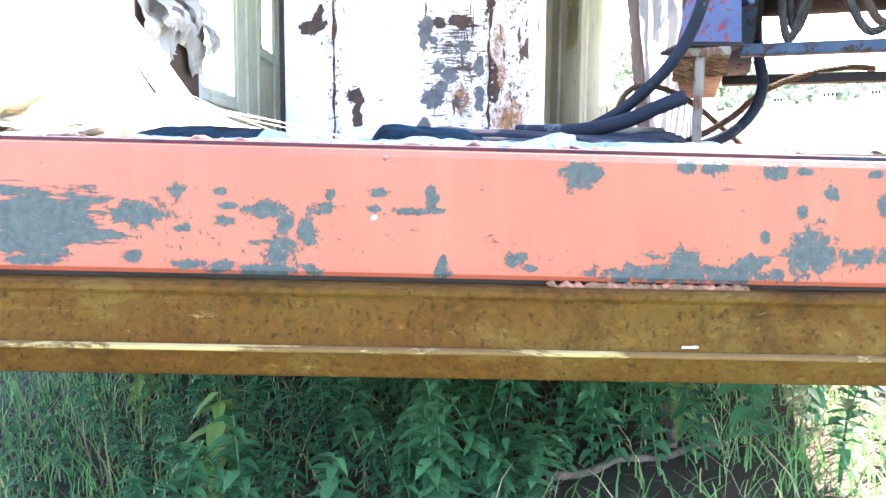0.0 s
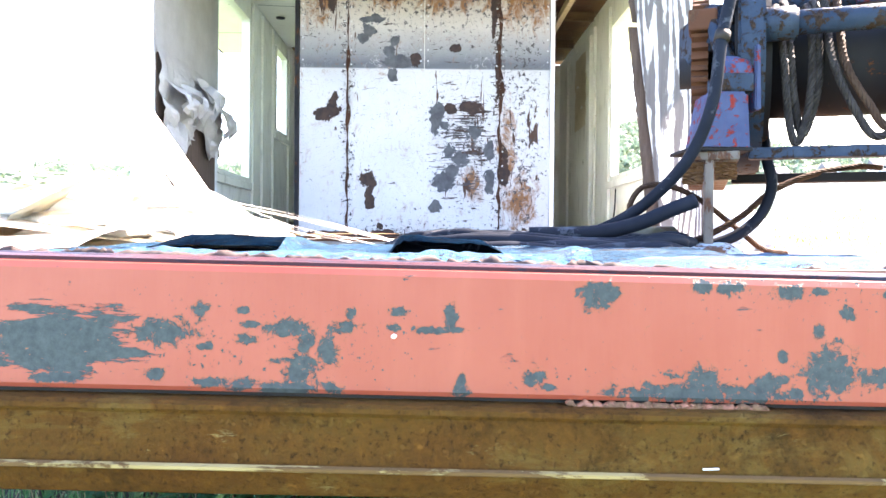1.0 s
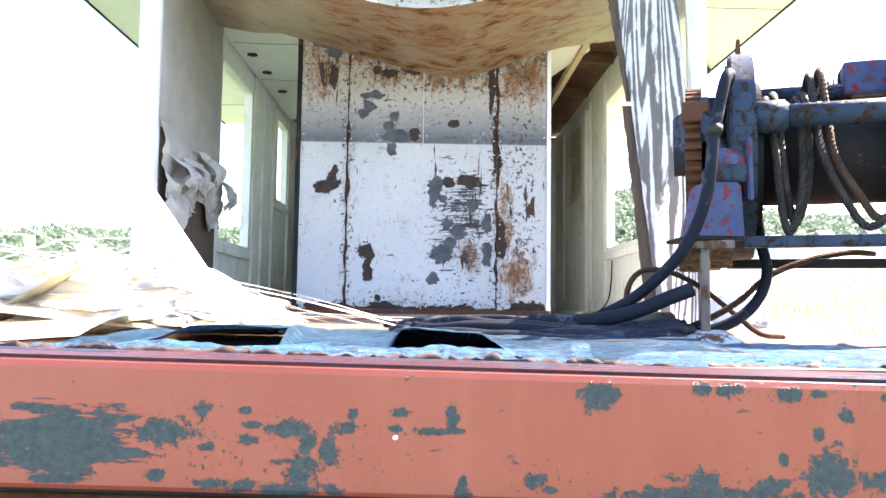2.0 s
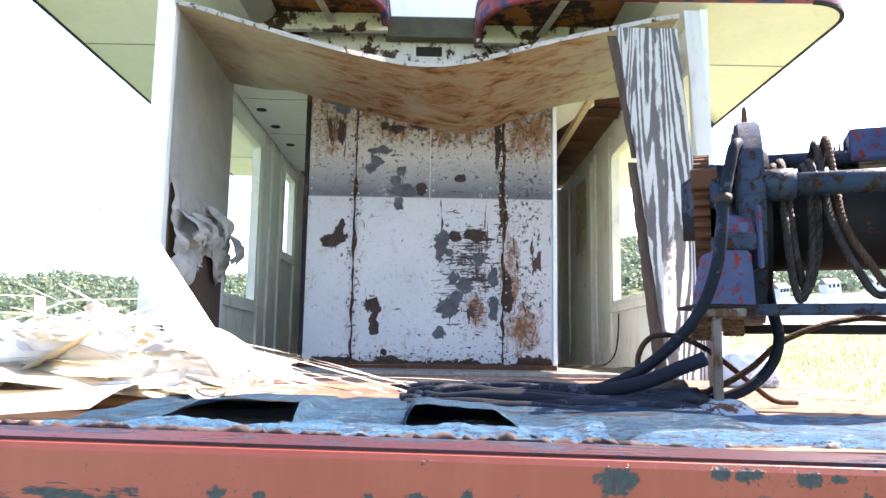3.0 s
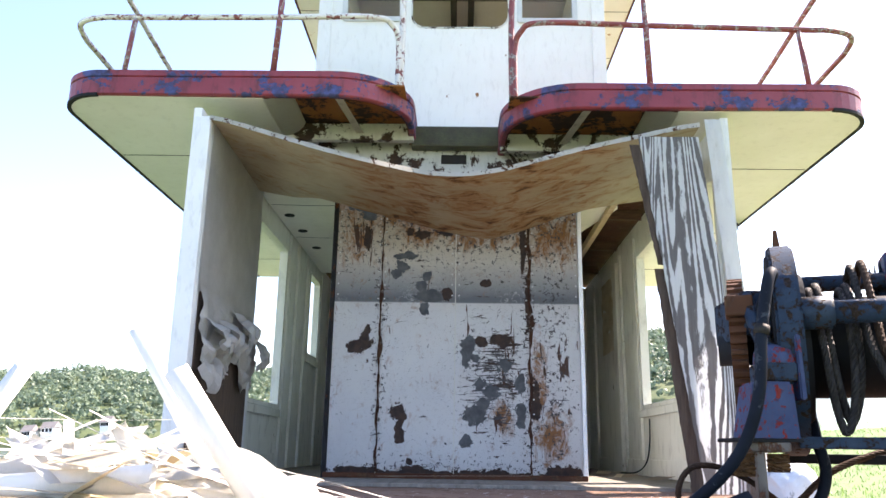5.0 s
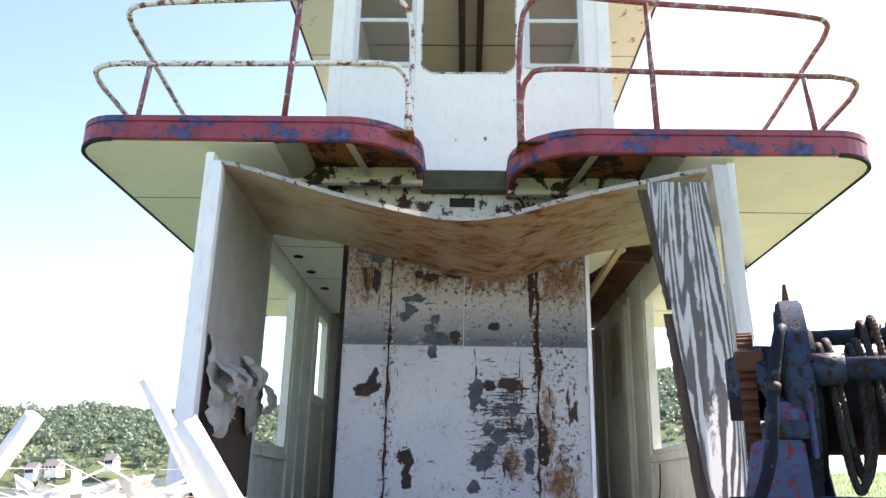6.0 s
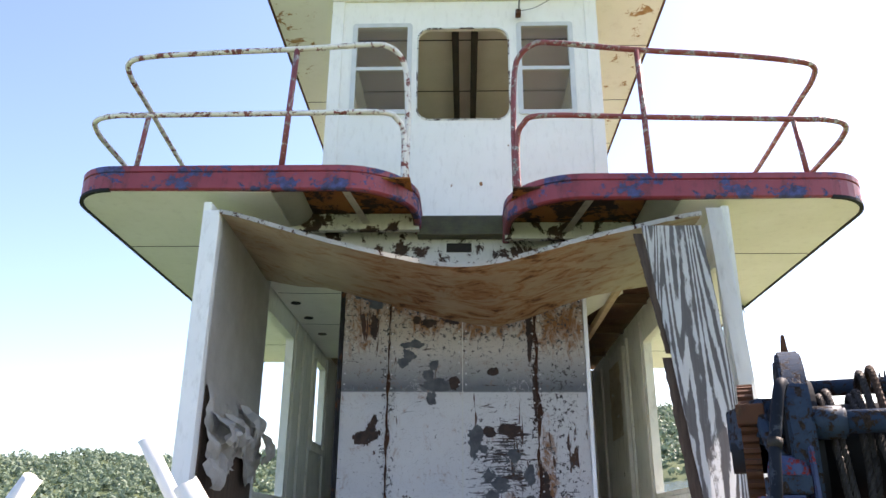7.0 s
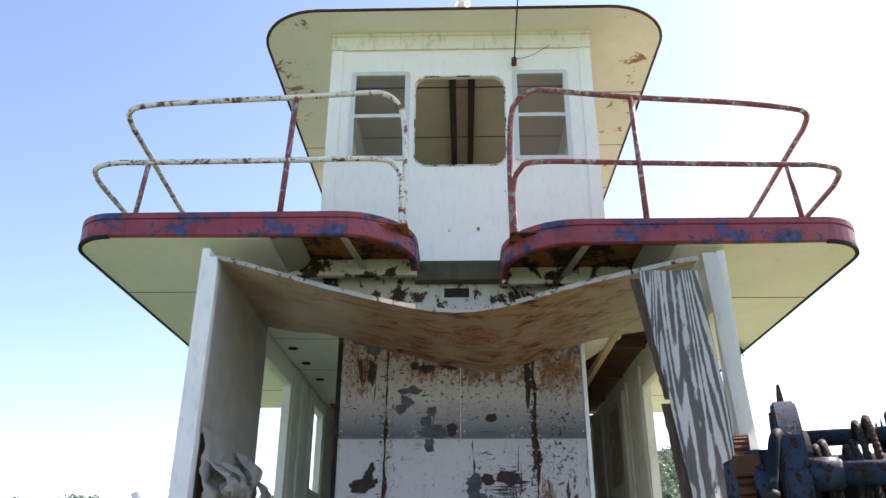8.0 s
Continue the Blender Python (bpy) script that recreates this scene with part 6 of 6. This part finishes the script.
def weed(name, label, category, height, pairs, length, width, seed, leaves_mat, droop=0.0, group=""):
    """An upright weed: a stem and crossed pairs of pointed leaves."""
    rnd = random.Random(seed)
    t = thing(name, label, category, (0, 0, 0), group, boat=False)
    bend = Vector((rnd.uniform(-0.05, 0.05), rnd.uniform(-0.05, 0.05), 0))
    line = [Vector((0, 0, height * k / 6)) + bend * (k / 6) ** 2 for k in range(7)]
    part("stem", tube(line, 0.003, 6, r2=0.0015), nettle_green, t)
    bm = bmesh.new()
    for k in range(pairs):
        f = 0.15 + 0.85 * (k + 0.5) / pairs
        p = Vector((0, 0, height * f)) + bend * f * f
        size = (0.55 + 0.45 * math.sin(f * 2.6)) * rnd.uniform(0.8, 1.15)
        a0 = k * 1.57 + rnd.uniform(-0.4, 0.4)
        for j in range(2):
            a = a0 + j * 3.1416 + rnd.uniform(-0.3, 0.3)
            e = rnd.uniform(-0.1, 0.5) - droop
            way = Vector((math.cos(a) * math.cos(e), math.sin(a) * math.cos(e), math.sin(e)))
            leaf(bm, p, way, Vector((0, 0, 1)), length * size, width * size)
    part("leaves", bm, leaves_mat, t)
    return t


lime = foliage("pale_green_leaf", (0.10, 0.20, 0.06), (0.18, 0.30, 0.10))
# pale leaf colour paints in the sunlight on the right-hand weeds
pale = foliage("sunlit_pale_leaf", (0.22, 0.26, 0.13), (0.42, 0.44, 0.28))
kinds = [weed("nettle", "dark green nettle growing under the bow", "nettle", 0.18 + 0.04 * k, 14, 0.062, 0.031, 20 + k, nettle_green, 0.0, "nettles") for k in range(4)]
rnd = random.Random(5)
for k in range(296):
    x, y = rnd.gauss(0.0, 0.5), rnd.uniform(1.75, 4.0)
    p = on_bank(x, y)
    m = Matrix.Translation(p) @ pose(0, 0, 0, rnd.uniform(-10, 10), rnd.uniform(-10, 10), rnd.uniform(0, 360)) @ Matrix.Scale(rnd.uniform(0.75, 1.25), 4)
    if k < 4:
        kinds[k].matrix_basis = m
    else:
        c = copy_thing(kinds[k % 4], m)
        c.scale = m.to_scale()
tall = weed("pigweed", "tall pale green leafy weed standing alone", "weed", 0.36, 13, 0.10, 0.05, 77, lime, 0.35)
tall.matrix_basis = Matrix.Translation(on_bank(-0.50, 1.95))
for k, (x, y, s) in enumerate(((-0.78, 1.75, 0.5), (-0.95, 2.6, 0.9), (-0.3, 2.7, 0.8), (0.75, 2.1, 0.8))):
    copy_thing(tall, Matrix.Translation(on_bank(x, y)) @ pose(0, 0, 0, 0, 0, 70 * k + 20)).scale = (s, s, s)
dock = weed("bramble", "broad-leaved green bramble shoot", "bramble", 0.34, 7, 0.12, 0.09, 91, nettle_green, 0.0, "brambles")
dock.matrix_basis = Matrix.Translation(on_bank(0.78, 2.25))
for k, (x, y, s) in enumerate(((0.92, 2.0, 0.9), (0.68, 2.5, 1.1), (0.88, 2.7, 1.0), (0.12, 1.85, 0.6), (0.98, 2.4, 0.9))):
    copy_thing(dock, Matrix.Translation(on_bank(x, y)) @ pose(0, 0, 0, 0, 0, 50 * k)).scale = (s, s, s)
bush = weed("pale_weed", "weed with leaves painted pale as if sunlit", "weed", 0.42, 13, 0.06, 0.028, 33, pale, 0.1, "pale weeds")
bush.matrix_basis = Matrix.Translation(on_bank(1.15, 2.2))
for k in range(70):
    x, y, s = rnd.uniform(0.9, 2.2), rnd.uniform(1.75, 3.6), rnd.uniform(0.6, 1.0)
    copy_thing(bush, Matrix.Translation(on_bank(x, y)) @ pose(0, 0, 0, rnd.uniform(-14, 14), rnd.uniform(-14, 14), rnd.uniform(0, 360))).scale = (s, s, s)


def branch(name, label, x0, y0, x1, y1, r, z=0.03):
    p, q = on_bank(x0, y0), on_bank(x1, y1)
    t = thing(name, label, "branch", tuple(p), "fallen branches", boat=False)
    pts = [p.lerp(q, k / 5) + Vector((0, 0, z)) + 0.03 * noise.noise_vector(Vector((k, x0, y0))) for k in range(6)]
    part("wood", tube(spline(pts, 4), r, 8, wobble=0.3, r2=r * 0.6), rotten, t, "", True)


branch("fallen_branch", "grey fallen branch on the soil", 0.35, 1.95, 0.85, 2.05, 0.012)
branch("fallen_branch", "grey fallen branch on the soil", 0.75, 2.3, 0.7, 2.0, 0.018, 0.06)
branch("fallen_branch", "broken pale branch on the soil", 0.85, 2.6, 1.25, 2.7, 0.025)
branch("fallen_branch", "grey fallen branch on the soil", -0.35, 2.9, -0.1, 2.6, 0.012, 0.12)
rubble = thing("concrete_footing", "grey concrete footing under the bow", "concrete block", tuple(on_bank(0.6, 4.3)), boat=False)
p = on_bank(0.7, 4.2)
part("block", box((p.x - 0.5, p.y - 0.2, -0.05), (p.x + 0.5, p.y + 0.3, 0.30), bevel=0.02), plain("damp_concrete", (0.12, 0.11, 0.10), (0.2, 0.19, 0.17), 5.0, 0.9), rubble)


# ---- far shore ----
def ridge(az):
    """Height of the far ridge, in degrees above the horizon, by bearing."""
    return 4.3 + 0.5 * math.sin(az * 0.13) + 0.35 * noise.noise(Vector((az * 0.22, 0, 4))) - 3.2 / (1 + math.exp(-(az - 23) * 0.35))


hills = tagged(new("far_hill", bpy.data.meshes.new("far_hill")), "wooded ridge on the far shore", "hill", kind="structure")
bm = sheet(lambda u, v: (lambda az, d: (d * math.sin(radians(az)), d * math.cos(radians(az)), -2 + (math.tan(radians(ridge(az))) * 640 + 2) * v ** 0.8))(-75 + 150 * u, 430 + 210 * v), 120, 10)
bm.to_mesh(hills.data)
bm.free()
hills.data.materials.append(hill_soil)


def woods():
    """Trees as clouds of small leaf sprays: domed crowns with gaps and uneven outlines."""
    rnd = random.Random(8)
    verts, faces = [], []
    for _ in range(4200):
        az, v = rnd.uniform(-46, 42), rnd.random() ** 0.75
        d = 425 + 215 * v
        z = -2 + (math.tan(radians(ridge(az))) * 640 + 2) * v ** 0.8
        r = rnd.uniform(2.4, 5.2)
        c = Vector((d * math.sin(radians(az)), d * math.cos(radians(az)), z + r * 0.2))
        lobes = [Vector((rnd.uniform(-0.6, 0.6), rnd.uniform(-0.6, 0.6), rnd.uniform(-0.1, 0.7))) * r for _ in range(4)]
        for _ in range(34):
            lobe = lobes[rnd.randrange(4)]
            out = Vector((rnd.gauss(0, 1), rnd.gauss(0, 1) - 0.4, rnd.gauss(0.35, 0.8))).normalized()
            p = c + lobe + out * r * rnd.uniform(0.35, 0.62)
            n = (out + 0.3 * Vector((rnd.uniform(-1, 1), rnd.uniform(-1, 1), rnd.uniform(-1, 1)))).normalized()
            a = n.orthogonal().normalized()
            b2 = n.cross(a)
            s = rnd.uniform(0.6, 1.3)
            b = len(verts)
            for k in range(5):
                t = 1.2566 * k + rnd.uniform(-0.3, 0.3)
                verts.append(tuple(p + s * (math.cos(t) * a + math.sin(t) * b2) * rnd.uniform(0.6, 1.1)))
            faces.append((b, b + 1, b + 2, b + 3, b + 4))
    me = bpy.data.meshes.new("far_woods")
    me.from_pydata(verts, [], faces)
    return me


stuff("far_woods", woods(), hazed_tree_green, "broad-leaved woods on the far ridge", "trees")


def far_house(az, d, z, w, h, k):
    t = thing("far_house", "small pale house among trees on the far shore", "house", (d * math.sin(radians(az)), d * math.cos(radians(az)), z), "houses on the far shore", boat=False)
    at = ORIGIN[t.name]
    part("wall", box((at.x - w / 2, at.y - 4, at.z - 3), (at.x + w / 2, at.y + 4, at.z + h)), house_white, t)
    bm = bmesh.new()
    vs = [bm.verts.new((at.x + a * (w / 2 + 0.6), at.y + b, at.z + c)) for a, b, c in ((-1, -4.5, h), (1, -4.5, h), (1, 0, h + 3), (-1, 0, h + 3), (-1, 4.5, h), (1, 4.5, h))]
    for f in ((0, 1, 2, 3), (3, 2, 5, 4), (0, 3, 4), (1, 5, 2), (0, 4, 5, 1)):
        bm.faces.new([vs[i] for i in f])
    part("roof", bm, plain("grey_shingle", (0.14, 0.13, 0.13), (0.22, 0.21, 0.2), 1.0, 0.9), t, "grey pitched roof")
    for i in range(3):
        x = at.x - w * 0.3 + i * w * 0.3
        part("window", box((x - 0.6, at.y - 4.05, at.z + 0.8), (x + 0.6, at.y - 4.0, at.z + 2.4)), dark_gap, t)


for k, (az, d, z, w) in enumerate(((-28.6, 428, 4, 6), (-27.4, 430, 5, 8), (-24.0, 432, 6, 6), (24.5, 424, 0, 7), (27.5, 424, 0.5, 9), (30.2, 424, 0, 7))):
    far_house(az, d, z, w * 0.75, 2.6, k)

# ---- the boat is laid over as it lies on the bank ----
for ob in AFLOAT:
    ob.matrix_basis = HEEL @ ob.matrix_basis
